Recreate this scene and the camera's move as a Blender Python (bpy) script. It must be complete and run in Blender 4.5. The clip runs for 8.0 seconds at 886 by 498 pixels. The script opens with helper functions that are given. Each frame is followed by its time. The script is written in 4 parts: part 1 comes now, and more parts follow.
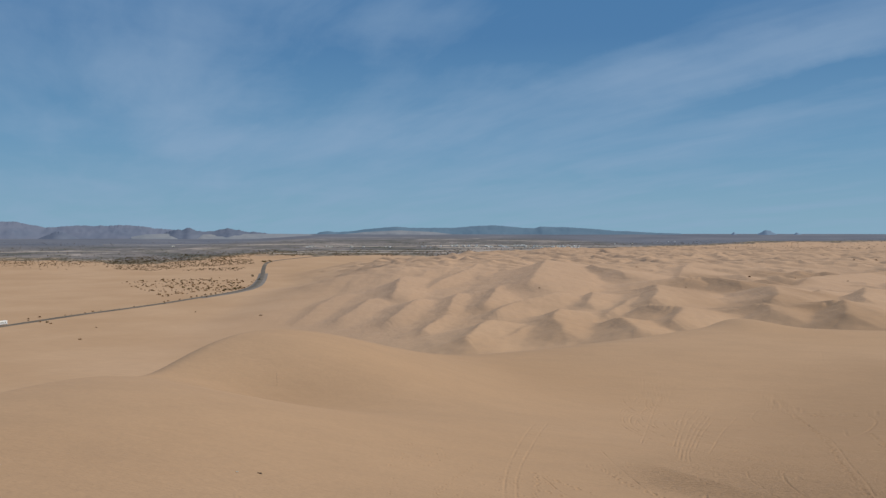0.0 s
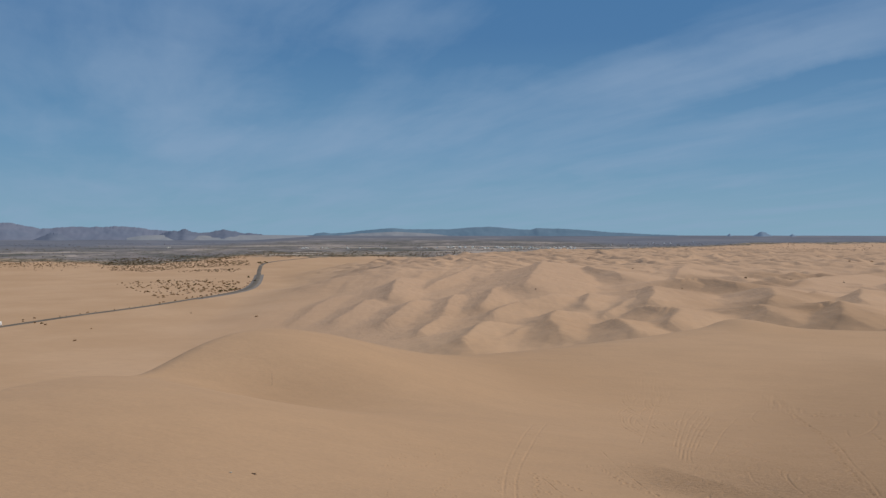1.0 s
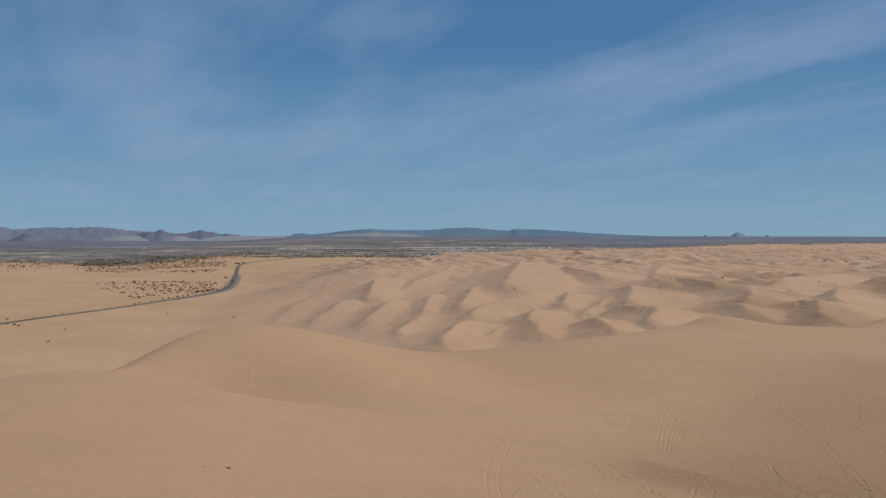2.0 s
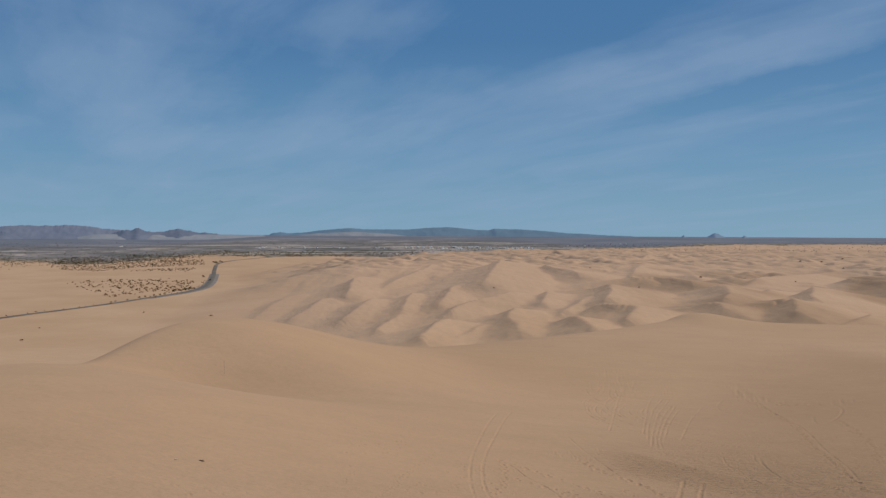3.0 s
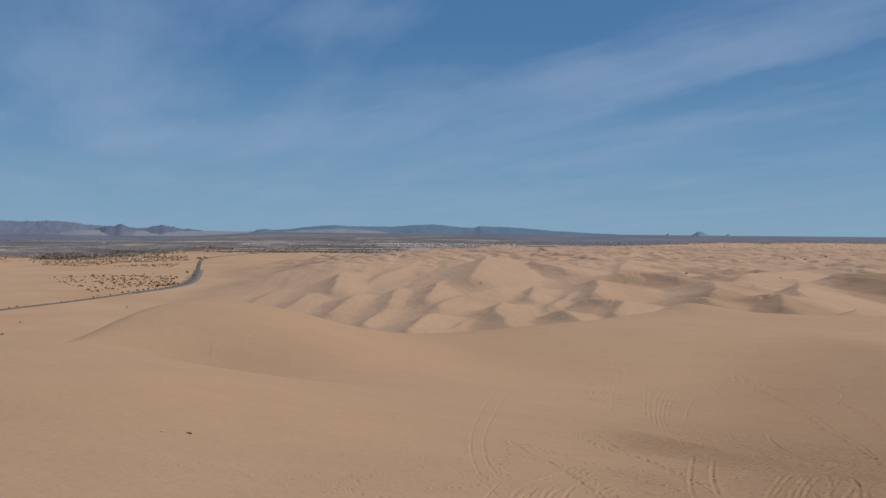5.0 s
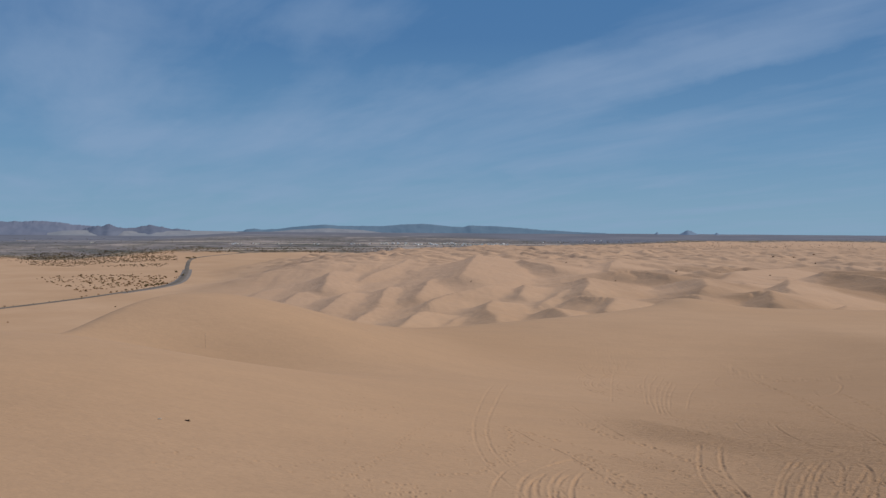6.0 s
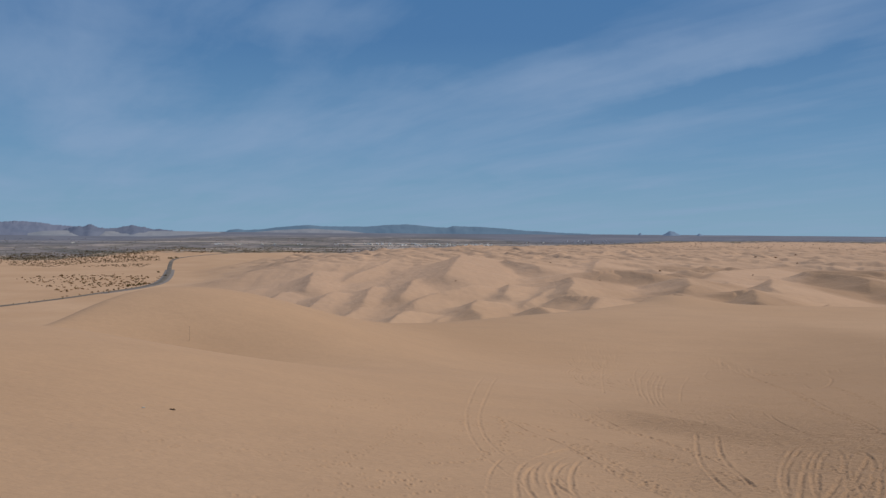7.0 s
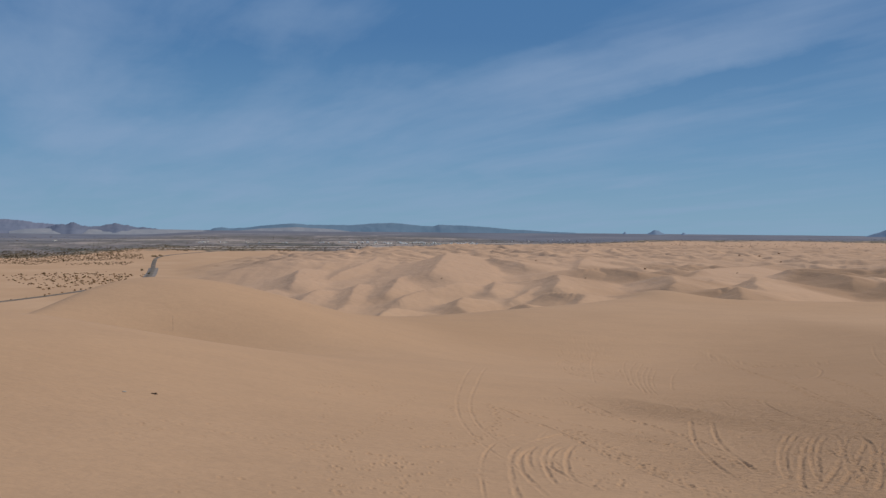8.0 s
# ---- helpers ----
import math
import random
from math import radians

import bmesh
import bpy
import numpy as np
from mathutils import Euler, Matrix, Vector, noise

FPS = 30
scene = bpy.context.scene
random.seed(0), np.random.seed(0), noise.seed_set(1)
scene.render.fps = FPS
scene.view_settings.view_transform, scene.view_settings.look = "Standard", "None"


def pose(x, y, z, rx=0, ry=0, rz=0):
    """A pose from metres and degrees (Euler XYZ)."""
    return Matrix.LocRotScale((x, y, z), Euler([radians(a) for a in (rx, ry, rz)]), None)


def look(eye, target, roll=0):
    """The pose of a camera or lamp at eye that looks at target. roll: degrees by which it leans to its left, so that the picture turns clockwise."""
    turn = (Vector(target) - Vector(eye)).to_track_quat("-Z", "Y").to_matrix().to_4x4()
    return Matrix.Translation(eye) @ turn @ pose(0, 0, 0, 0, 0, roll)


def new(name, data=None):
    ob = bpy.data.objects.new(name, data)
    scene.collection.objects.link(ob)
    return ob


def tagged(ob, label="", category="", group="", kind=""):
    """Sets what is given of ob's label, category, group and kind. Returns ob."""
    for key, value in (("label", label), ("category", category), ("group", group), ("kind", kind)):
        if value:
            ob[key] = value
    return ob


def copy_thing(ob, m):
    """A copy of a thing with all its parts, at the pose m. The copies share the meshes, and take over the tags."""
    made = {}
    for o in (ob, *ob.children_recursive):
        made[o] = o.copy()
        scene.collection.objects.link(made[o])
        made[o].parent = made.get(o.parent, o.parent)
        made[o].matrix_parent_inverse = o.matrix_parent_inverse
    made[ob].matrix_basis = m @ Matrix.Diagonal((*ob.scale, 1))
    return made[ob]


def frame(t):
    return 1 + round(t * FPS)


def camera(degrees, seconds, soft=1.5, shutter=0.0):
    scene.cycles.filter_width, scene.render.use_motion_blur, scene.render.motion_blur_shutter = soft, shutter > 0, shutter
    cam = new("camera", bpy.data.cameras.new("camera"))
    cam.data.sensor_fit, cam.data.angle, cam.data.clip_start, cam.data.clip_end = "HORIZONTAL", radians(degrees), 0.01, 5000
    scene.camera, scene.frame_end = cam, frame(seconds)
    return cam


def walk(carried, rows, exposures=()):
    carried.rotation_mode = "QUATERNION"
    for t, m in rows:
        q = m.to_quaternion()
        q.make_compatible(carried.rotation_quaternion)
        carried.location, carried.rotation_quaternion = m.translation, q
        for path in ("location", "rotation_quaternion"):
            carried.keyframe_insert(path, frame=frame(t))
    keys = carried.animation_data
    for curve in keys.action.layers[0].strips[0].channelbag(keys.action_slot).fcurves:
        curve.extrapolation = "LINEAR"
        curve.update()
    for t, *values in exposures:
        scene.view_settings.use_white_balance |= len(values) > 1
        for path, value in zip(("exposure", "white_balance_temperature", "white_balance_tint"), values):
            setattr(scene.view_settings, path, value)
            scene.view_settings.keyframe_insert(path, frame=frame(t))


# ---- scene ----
cam = camera(55.0, 8.0, soft=1.4)
PATH = [
    (0, (0.00, 0.00, 17.84), (-0.400, 99.978, 15.837), 0.09),
    (0.5, (-0.12, 0.52, 17.69), (-1.058, 100.494, 15.673), 0.11),
    (1, (-0.15, 1.07, 17.47), (-0.090, 101.054, 15.641), 0.13),
    (1.5, (-0.19, 1.70, 17.04), (1.020, 101.677, 15.256), 0.19),
    (2.8, (-0.46, 3.92, 15.85), (4.201, 103.799, 14.249), 0.21),
    (3, (-0.48, 4.25, 15.67), (4.526, 104.108, 13.938), 0.35),
    (3.5, (-0.49, 5.00, 15.23), (5.229, 104.823, 13.477), 0.49),
    (4, (-0.67, 5.64, 14.75), (5.810, 105.415, 12.877), 0.57),
    (4.5, (-0.93, 6.20, 14.20), (5.647, 105.963, 12.254), 0.63),
    (6, (-1.96, 7.78, 12.74), (6.018, 107.443, 10.698), 0.45),
    (6.5, (-2.22, 8.36, 12.31), (6.721, 107.941, 10.317), 0.49),
    (7, (-2.35, 8.98, 11.84), (7.508, 108.471, 9.901), 0.50),
    (7.5, (-2.43, 9.55, 11.35), (8.284, 108.958, 9.399), 0.55),
    (8, (-2.51, 10.10, 10.88), (9.058, 109.411, 8.819), 0.59),
]
walk(cam, [(t, look(eye, target, roll)) for t, eye, target, roll in PATH],
     [(0, 0.09, 6600, 5), (0.6, 0.05, 6620, 6), (1.5, 0, 6620, 7), (3.0, 0, 6540, 7), (4.0, 0, 6500, 9), (8, 0, 6500, 10)])

# ---------------------------------------------------------------- light
SUN_AZ, SUN_EL = radians(82), radians(50)      # clockwise from +y, above the horizon
sun_way = Vector((math.sin(SUN_AZ) * math.cos(SUN_EL), math.cos(SUN_AZ) * math.cos(SUN_EL), math.sin(SUN_EL)))
sun_data = bpy.data.lights.new("sun", "SUN")
sun_data.energy, sun_data.angle, sun_data.color = 3.16, radians(0.55), (1.0, 0.925, 0.82)
sun = new("sun", sun_data)
sun.matrix_world = look((0, 0, 400), Vector((0, 0, 400)) - sun_way)
scene.view_settings.exposure = 0.0


def link(tree, a, b):
    tree.links.new(a, b)


def node(tree, kind, **inputs):
    n = tree.nodes.new(kind)
    for key, value in inputs.items():
        n.inputs[key.replace("_", " ")].default_value = value
    return n


def math_node(tree, op, a, b=None, clamp=False):
    n = tree.nodes.new("ShaderNodeMath")
    n.operation, n.use_clamp = op, clamp
    for k, v in enumerate((a, b)):
        if v is None:
            continue
        if hasattr(v, "is_output"):
            link(tree, v, n.inputs[k])
        else:
            n.inputs[k].default_value = v
    return n.outputs[0]


def ramp(tree, fac, *stops):
    n = tree.nodes.new("ShaderNodeValToRGB")
    els = n.color_ramp.elements
    while len(els) < len(stops):
        els.new(0.5)
    for e, (p, c) in zip(els, stops):
        e.position = p
        e.color = (*c, 1) if isinstance(c, tuple) else (c, c, c, 1)
    link(tree, fac, n.inputs[0])
    return n.outputs[0]


def mix(tree, fac, a, b, how="MIX"):
    n = tree.nodes.new("ShaderNodeMix")
    n.data_type, n.blend_type = "RGBA", how
    for sock, v in ((n.inputs[0], fac), (n.inputs[6], a), (n.inputs[7], b)):
        if hasattr(v, "is_output"):
            link(tree, v, sock)
        elif isinstance(v, tuple):
            sock.default_value = (*v, 1)
        else:
            sock.default_value = v
    return n.outputs[2]


def noise_node(tree, vec, scale, detail=4.0, rough=0.5, distort=0.0):
    n = tree.nodes.new("ShaderNodeTexNoise")
    n.inputs["Scale"].default_value, n.inputs["Detail"].default_value = scale, detail
    n.inputs["Roughness"].default_value, n.inputs["Distortion"].default_value = rough, distort
    if vec is not None:
        link(tree, vec, n.inputs["Vector"])
    return n.outputs[0]


def mapped(tree, vec, scale=(1, 1, 1), turn=0.0, shift=(0, 0, 0)):
    n = tree.nodes.new("ShaderNodeMapping")
    n.inputs["Scale"].default_value, n.inputs["Rotation"].default_value = scale, (0, 0, radians(turn))
    n.inputs["Location"].default_value = shift
    link(tree, vec, n.inputs["Vector"])
    return n.outputs[0]


CLOUD_A, CLOUD_B = 3.1, 7.7
# wisps and gaps of the cirrus ahead: place, half length and width, tilt, thickness
CIRRUS = [
    (-0.323, 0.165, 0.070, 0.050, -20, 1.05),
    (-0.383, 0.205, 0.053, 0.020, -35, 0.35),
    (-0.256, 0.108, 0.080, 0.020, -15, 0.30),
    (0.258, 0.185, 0.186, 0.020, 13, 0.65),
    (0.474, 0.244, 0.126, 0.023, 22, 0.55),
    (0.328, 0.118, 0.219, 0.025, 7, 0.30),
    (-0.084, 0.118, 0.133, 0.021, 5, 0.30),
    (0.023, 0.188, 0.040, 0.040, 60, 0.25),
    (0.364, 0.062, 0.037, 0.003, 6, 0.50),
    (0.527, 0.138, 0.093, 0.015, 12, 0.25),
    (0.076, 0.098, 0.173, 0.015, 4, 0.25),
    (-0.031, 0.248, 0.106, 0.020, 10, 0.25),
    (-0.190, 0.075, 0.199, 0.013, 2, 0.20),
]
CIRRUS += [
    (0.560, 0.105, 0.150, 0.110, 0, -0.40),
    (-0.130, 0.201, 0.070, 0.024, 5, -0.75),
    (-0.223, 0.131, 0.050, 0.011, 6, -0.60),
    (0.428, 0.179, 0.139, 0.010, 13, -0.70),
    (0.182, 0.251, 0.100, 0.023, 12, -0.50),
    (-0.057, 0.085, 0.073, 0.007, 5, -0.45),
    (0.195, 0.063, 0.086, 0.006, 5, -0.50),
    (-0.419, 0.148, 0.037, 0.021, -20, -0.40),
    (-0.402, 0.108, 0.040, 0.008, 0, -0.30),
    (0.540, 0.214, 0.060, 0.008, 14, -0.50),
    (0.507, 0.075, 0.106, 0.007, 3, -0.30),
    (-0.416, 0.254, 0.060, 0.017, -20, -0.30),
    (0.142, 0.218, 0.133, 0.009, 10, -0.35),
]


def make_world():
    world = bpy.data.worlds.new("desert_sky")
    scene.world = world
    world.use_nodes = True
    tree = world.node_tree
    tree.nodes.clear()
    sky = tree.nodes.new("ShaderNodeTexSky")
    sky.sky_type, sky.sun_disc = "NISHITA", False
    sky.sun_elevation, sky.sun_rotation = SUN_EL, SUN_AZ
    sky.altitude, sky.air_density, sky.dust_density, sky.ozone_density = 50, 1.0, 0.6, 2.0
    # thin cirrus on a high level sheet
    coord = tree.nodes.new("ShaderNodeTexCoord")
    sep = tree.nodes.new("ShaderNodeSeparateXYZ")
    link(tree, coord.outputs["Generated"], sep.inputs[0])
    up = math_node(tree, "ADD", math_node(tree, "MAXIMUM", sep.outputs[2], 0.0), 0.09)
    flat = tree.nodes.new("ShaderNodeCombineXYZ")
    link(tree, math_node(tree, "DIVIDE", sep.outputs[0], up), flat.inputs[0])
    link(tree, math_node(tree, "DIVIDE", sep.outputs[1], up), flat.inputs[1])
    along = mapped(tree, flat.outputs[0], (1, 1, 1), 65.8)
    warp = noise_node(tree, mapped(tree, along, (0.5, 0.5, 1), 0, (2.0, 5.0, 0)), 1.0, 3, 0.5)
    bent = tree.nodes.new("ShaderNodeVectorMath")
    bent.operation = "MULTIPLY_ADD"
    link(tree, warp, bent.inputs[0])
    bent.inputs[1].default_value = (0.5, 0.5, 0)
    link(tree, along, bent.inputs[2])
    streaks = noise_node(tree, mapped(tree, bent.outputs[0], (0.42, 1.75, 1), 0, (CLOUD_A, 0.4, 0)), 1.0, 8, 0.58, 0.25)
    puffs = noise_node(tree, mapped(tree, bent.outputs[0], (0.62, 0.85, 1), 0, (CLOUD_B, 2.2, 0)), 1.0, 7, 0.55, 0.3)
    both = math_node(tree, "ADD", math_node(tree, "MULTIPLY", streaks, 0.55), math_node(tree, "MULTIPLY", puffs, 0.45))
    # the sky ahead: slope to the east and upwards, frayed by noise
    ahead = math_node(tree, "MAXIMUM", sep.outputs[1], 0.05)
    face = tree.nodes.new("ShaderNodeCombineXYZ")
    link(tree, math_node(tree, "DIVIDE", sep.outputs[0], ahead), face.inputs[0])
    link(tree, math_node(tree, "DIVIDE", sep.outputs[2], ahead), face.inputs[1])
    fray = tree.nodes.new("ShaderNodeTexNoise")
    fray.inputs["Scale"].default_value, fray.inputs["Detail"].default_value, fray.inputs["Roughness"].default_value = 1.0, 7.0, 0.62
    link(tree, mapped(tree, face.outputs[0], (7.0, 11.0, 1), 14), fray.inputs["Vector"])
    torn = tree.nodes.new("ShaderNodeVectorMath")
    torn.operation = "MULTIPLY_ADD"
    link(tree, fray.outputs["Color"], torn.inputs[0])
    torn.inputs[1].default_value = (0.10, 0.055, 0)
    link(tree, face.outputs[0], torn.inputs[2])
    for east, up_by, long, wide, tilt, much in CIRRUS:
        at = tree.nodes.new("ShaderNodeMapping")
        at.vector_type = "TEXTURE"
        at.inputs["Location"].default_value = (east + 0.05, up_by + 0.0275, 0)
        at.inputs["Rotation"].default_value = (0, 0, radians(tilt))
        at.inputs["Scale"].default_value = (long, wide, 1)
        link(tree, torn.outputs[0], at.inputs["Vector"])
        size = tree.nodes.new("ShaderNodeVectorMath")
        size.operation = "LENGTH"
        link(tree, at.outputs[0], size.inputs[0])
        veil = ramp(tree, math_node(tree, "MULTIPLY", size.outputs["Value"], 0.4), (0.0, 1.0), (0.2, 0.88), (0.4, 0.6), (0.64, 0.22), (1.0, 0.0))
        both = math_node(tree, "ADD", both, math_node(tree, "MULTIPLY", veil, much * 0.17))
    cover = ramp(tree, both, (0.42, 0.0), (0.55, 0.5), (0.68, 1.0))
    fac = math_node(tree, "MULTIPLY", cover, 0.55)
    # desert haze pales the blue towards the horizon
    pale = ramp(tree, sep.outputs[2], (0.0, (2.75, 4.85, 6.85)), (0.10, (1.72, 3.68, 6.2)), (0.22, (0.88, 2.38, 5.0)), (0.6, (0.5, 1.75, 4.4)))
    air = mix(tree, 0.92, sky.outputs[0], pale)
    seen = mix(tree, fac, air, (3.5, 4.9, 7.2))
    back = node(tree, "ShaderNodeBackground", Strength=0.075)
    link(tree, seen, back.inputs[0])
    out = tree.nodes.new("ShaderNodeOutputWorld")
    link(tree, back.outputs[0], out.inputs[0])


make_world()


# ---------------------------------------------------------------- materials
def material(name, rough=0.9):
    m = bpy.data.materials.new(name)
    m.use_nodes = True
    tree = m.node_tree
    shader = tree.nodes["Principled BSDF"]
    shader.inputs["Roughness"].default_value = rough
    shader.inputs["Specular IOR Level"].default_value = 0.15
    return m, tree, shader


def plain(name, colour, rough=0.6, metal=0.0, vary=0.12, scale=3.0):
    """A paint or solid with slight mottling."""
    m, tree, shader = material(name, rough)
    coord = tree.nodes.new("ShaderNodeTexCoord")
    n = noise_node(tree, coord.outputs["Object"], scale, 5, 0.6)
    dark = tuple(c * (1 - vary) for c in colour)
    lit = tuple(min(1, c * (1 + vary)) for c in colour)
    link(tree, ramp(tree, n, (0.3, dark), (0.7, lit)), shader.inputs["Base Color"])
    shader.inputs["Metallic"].default_value = metal
    return m


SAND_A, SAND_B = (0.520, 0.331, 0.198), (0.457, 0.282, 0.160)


def sand_nodes(tree):
    """Colour and relief of wind-blown sand: broad tints, mottling, grains and ripples."""
    pos = tree.nodes.new("ShaderNodeNewGeometry").outputs["Position"]
    broad = noise_node(tree, pos, 0.012, 4, 0.55)
    mid = noise_node(tree, mapped(tree, pos, (1, 2.2, 1), 35), 0.12, 5, 0.6)
    fine = noise_node(tree, pos, 2.4, 5, 0.65)
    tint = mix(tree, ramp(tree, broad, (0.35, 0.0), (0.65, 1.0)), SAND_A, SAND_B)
    tint = mix(tree, math_node(tree, "MULTIPLY", ramp(tree, mid, (0.4, 0.0), (0.7, 1.0)), 0.30), tint, (0.38, 0.245, 0.15))
    tint = mix(tree, math_node(tree, "MULTIPLY", ramp(tree, fine, (0.35, 1.0), (0.6, 0.0)), 0.18), tint, (0.33, 0.215, 0.135))
    ripple = noise_node(tree, mapped(tree, pos, (1.0, 3.2, 1)), 1.1, 4, 0.6, 0.5)
    lumps = noise_node(tree, mapped(tree, pos, (1, 1.6, 1)), 0.35, 5, 0.6)
    scuff = noise_node(tree, mapped(tree, pos, (1.1, 2.6, 1), 12), 1.5, 4, 0.62, 0.3)
    grit_shade = tree.nodes.new("ShaderNodeAttribute")
    grit_shade.attribute_name = "coarse_shade"
    apart = tree.nodes.new("ShaderNodeSeparateXYZ")
    link(tree, pos, apart.inputs[0])
    trod = math_node(tree, "MULTIPLY", ramp(tree, grit_shade.outputs["Fac"], (0.3, 0.0), (0.7, 1.0)), ramp(tree, math_node(tree, "MULTIPLY", apart.outputs[1], 0.01), (0.52, 1.0), (0.85, 0.12)))
    pocks = math_node(tree, "MULTIPLY", ramp(tree, scuff, (0.34, 0.0), (0.62, 1.0)), math_node(tree, "MULTIPLY", trod, 0.10))
    relief = math_node(tree, "ADD", math_node(tree, "MULTIPLY", ripple, 0.024), math_node(tree, "MULTIPLY", lumps, 0.11))
    relief = math_node(tree, "ADD", relief, math_node(tree, "MULTIPLY", fine, 0.022))
    relief = math_node(tree, "ADD", relief, pocks)
    field = tree.nodes.new("ShaderNodeAttribute")
    field.attribute_name = "sand_haze"
    furrow = noise_node(tree, mapped(tree, pos, (0.16, 0.05, 1), -25), 1.0, 5, 0.62, 0.4)
    relief = math_node(tree, "ADD", relief, math_node(tree, "MULTIPLY", math_node(tree, "MULTIPLY", furrow, field.outputs["Fac"]), 0.55))
    return pos, tint, relief


def bumped(tree, shader, height, strength=1.0, distance=1.0):
    b = node(tree, "ShaderNodeBump", Strength=strength, Distance=distance)
    link(tree, height, b.inputs["Height"])
    link(tree, b.outputs[0], shader.inputs["Normal"])


def make_ground_material():
    """Sand, and past the dunes a scrubby flat: grey-brown gravel, dark scrub bands, pale washes, with haze mixed into
    the colours.
    """
    m, tree, shader = material("desert_ground", 0.95)
    pos, tint, relief = sand_nodes(tree)
    bands = noise_node(tree, mapped(tree, pos, (0.0026, 0.0034, 0.0)), 1.0, 9, 0.70, 0.6)
    spots = noise_node(tree, mapped(tree, pos, (0.016, 0.0085, 0.0)), 1.0, 6, 0.72)
    brush = noise_node(tree, mapped(tree, pos, (0.05, 0.018, 0.0), 0, (3, 8, 0)), 1.0, 5, 0.7)
    base = ramp(tree, bands, (0.37, (0.085, 0.082, 0.066)), (0.45, (0.145, 0.130, 0.124)), (0.53, (0.200, 0.172, 0.164)), (0.60, (0.37, 0.305, 0.265)))
    base = mix(tree, math_node(tree, "MULTIPLY", ramp(tree, spots, (0.46, 0.0), (0.58, 1.0)), 0.65), base, (0.088, 0.084, 0.062))
    base = mix(tree, math_node(tree, "MULTIPLY", ramp(tree, brush, (0.52, 0.0), (0.62, 1.0)), 0.55), base, (0.25, 0.205, 0.165))
    flat_haze_attr = tree.nodes.new("ShaderNodeAttribute")
    flat_haze_attr.attribute_name = "flat_haze"
    # blue haze of the distance, painted into the far flat
    hazed_flat = ramp(tree, bands, (0.35, (0.118, 0.124, 0.150)), (0.52, (0.150, 0.152, 0.176)), (0.65, (0.195, 0.188, 0.205)))
    base = mix(tree, flat_haze_attr.outputs["Fac"], base, hazed_flat)
    kind = tree.nodes.new("ShaderNodeAttribute")
    kind.attribute_name = "scrub"
    grit_shade = tree.nodes.new("ShaderNodeAttribute")
    grit_shade.attribute_name = "coarse_shade"
    sand_haze_attr = tree.nodes.new("ShaderNodeAttribute")
    sand_haze_attr.attribute_name = "sand_haze"
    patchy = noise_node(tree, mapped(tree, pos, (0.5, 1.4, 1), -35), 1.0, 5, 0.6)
    # distance haze mixed into the colour of the far sand
    tint = mix(tree, math_node(tree, "MULTIPLY", sand_haze_attr.outputs["Fac"], 0.65), tint, (0.490, 0.315, 0.204))
    # dark grains and painted dune shade share this one brown mix
    lag_shade = math_node(tree, "MULTIPLY", grit_shade.outputs["Fac"], ramp(tree, patchy, (0.25, 0.78), (0.65, 1.0)))
    tint = mix(tree, math_node(tree, "MULTIPLY", lag_shade, 0.80), tint, (0.272, 0.166, 0.092))
    # low brush grows thickest along the sand's margin
    margin = ramp(tree, kind.outputs["Fac"], (0.30, 0.0), (0.44, 1.0), (0.75, 0.9), (1.0, 0.0))
    tangle = ramp(tree, brush, (0.44, (0.105, 0.083, 0.050)), (0.52, (0.19, 0.148, 0.098)), (0.60, (0.38, 0.275, 0.19)))
    base = mix(tree, margin, base, tangle)
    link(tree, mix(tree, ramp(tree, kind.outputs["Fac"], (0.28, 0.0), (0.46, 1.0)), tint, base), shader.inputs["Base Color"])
    bumped(tree, shader, relief, 0.8)
    return m


GROUND = make_ground_material()


# ---------------------------------------------------------------- shape of the land
def smooth(a, b, x):
    t = np.clip((x - a) / (b - a), 0, 1)      # a may lie past b
    return t * t * (3 - 2 * t)


def perlin(x, y, seed=0):
    """Gradient noise on arrays, about -0.7 to 0.7."""
    xi, yi = np.floor(x).astype(np.int64), np.floor(y).astype(np.int64)
    xf, yf = x - xi, y - yi
    u, v = xf ** 3 * (xf * (6 * xf - 15) + 10), yf ** 3 * (yf * (6 * yf - 15) + 10)

    def corner(i, j):
        h = ((xi + i) * 374761393 + (yi + j) * 668265263 + seed * 974711) & 0x7FFFFFFF
        h = ((h ^ (h >> 13)) * 1274126177) & 0x7FFFFFFF
        a = ((h ^ (h >> 16)) & 1023) * (2 * math.pi / 1024)
        return np.cos(a) * (xf - i) + np.sin(a) * (yf - j)

    low = corner(0, 0) + u * (corner(1, 0) - corner(0, 0))
    high = corner(0, 1) + u * (corner(1, 1) - corner(0, 1))
    return low + v * (high - low)


def spline(knots, step):
    """Points along a smooth curve through the knots, about step apart."""
    p = np.array(knots, float)
    p = np.concatenate([[2 * p[0] - p[1]], p, [2 * p[-1] - p[-2]]])
    out = []
    for a, b, c, d in zip(p[:-3], p[1:-2], p[2:-1], p[3:]):
        n = max(2, int(np.linalg.norm(c - b) / step))
        t = np.linspace(0, 1, n, endpoint=False)[:, None]
        out.append(0.5 * (2 * b + (c - a) * t + (2 * a - 5 * b + 4 * c - d) * t ** 2 + (3 * b - a - 3 * c + d) * t ** 3))
    return np.concatenate(out + [p[-2:-1]])


def mound(x, y, cx, cy, high, long, wide, turn=0.0):
    """A rounded swell; long lies along its own x, turned anticlockwise by degrees."""
    c, s = math.cos(radians(turn)), math.sin(radians(turn))
    u, v = (x - cx) * c + (y - cy) * s, (y - cy) * c - (x - cx) * s
    return high * np.exp(-0.5 * ((u / long) ** 2 + (v / wide) ** 2))


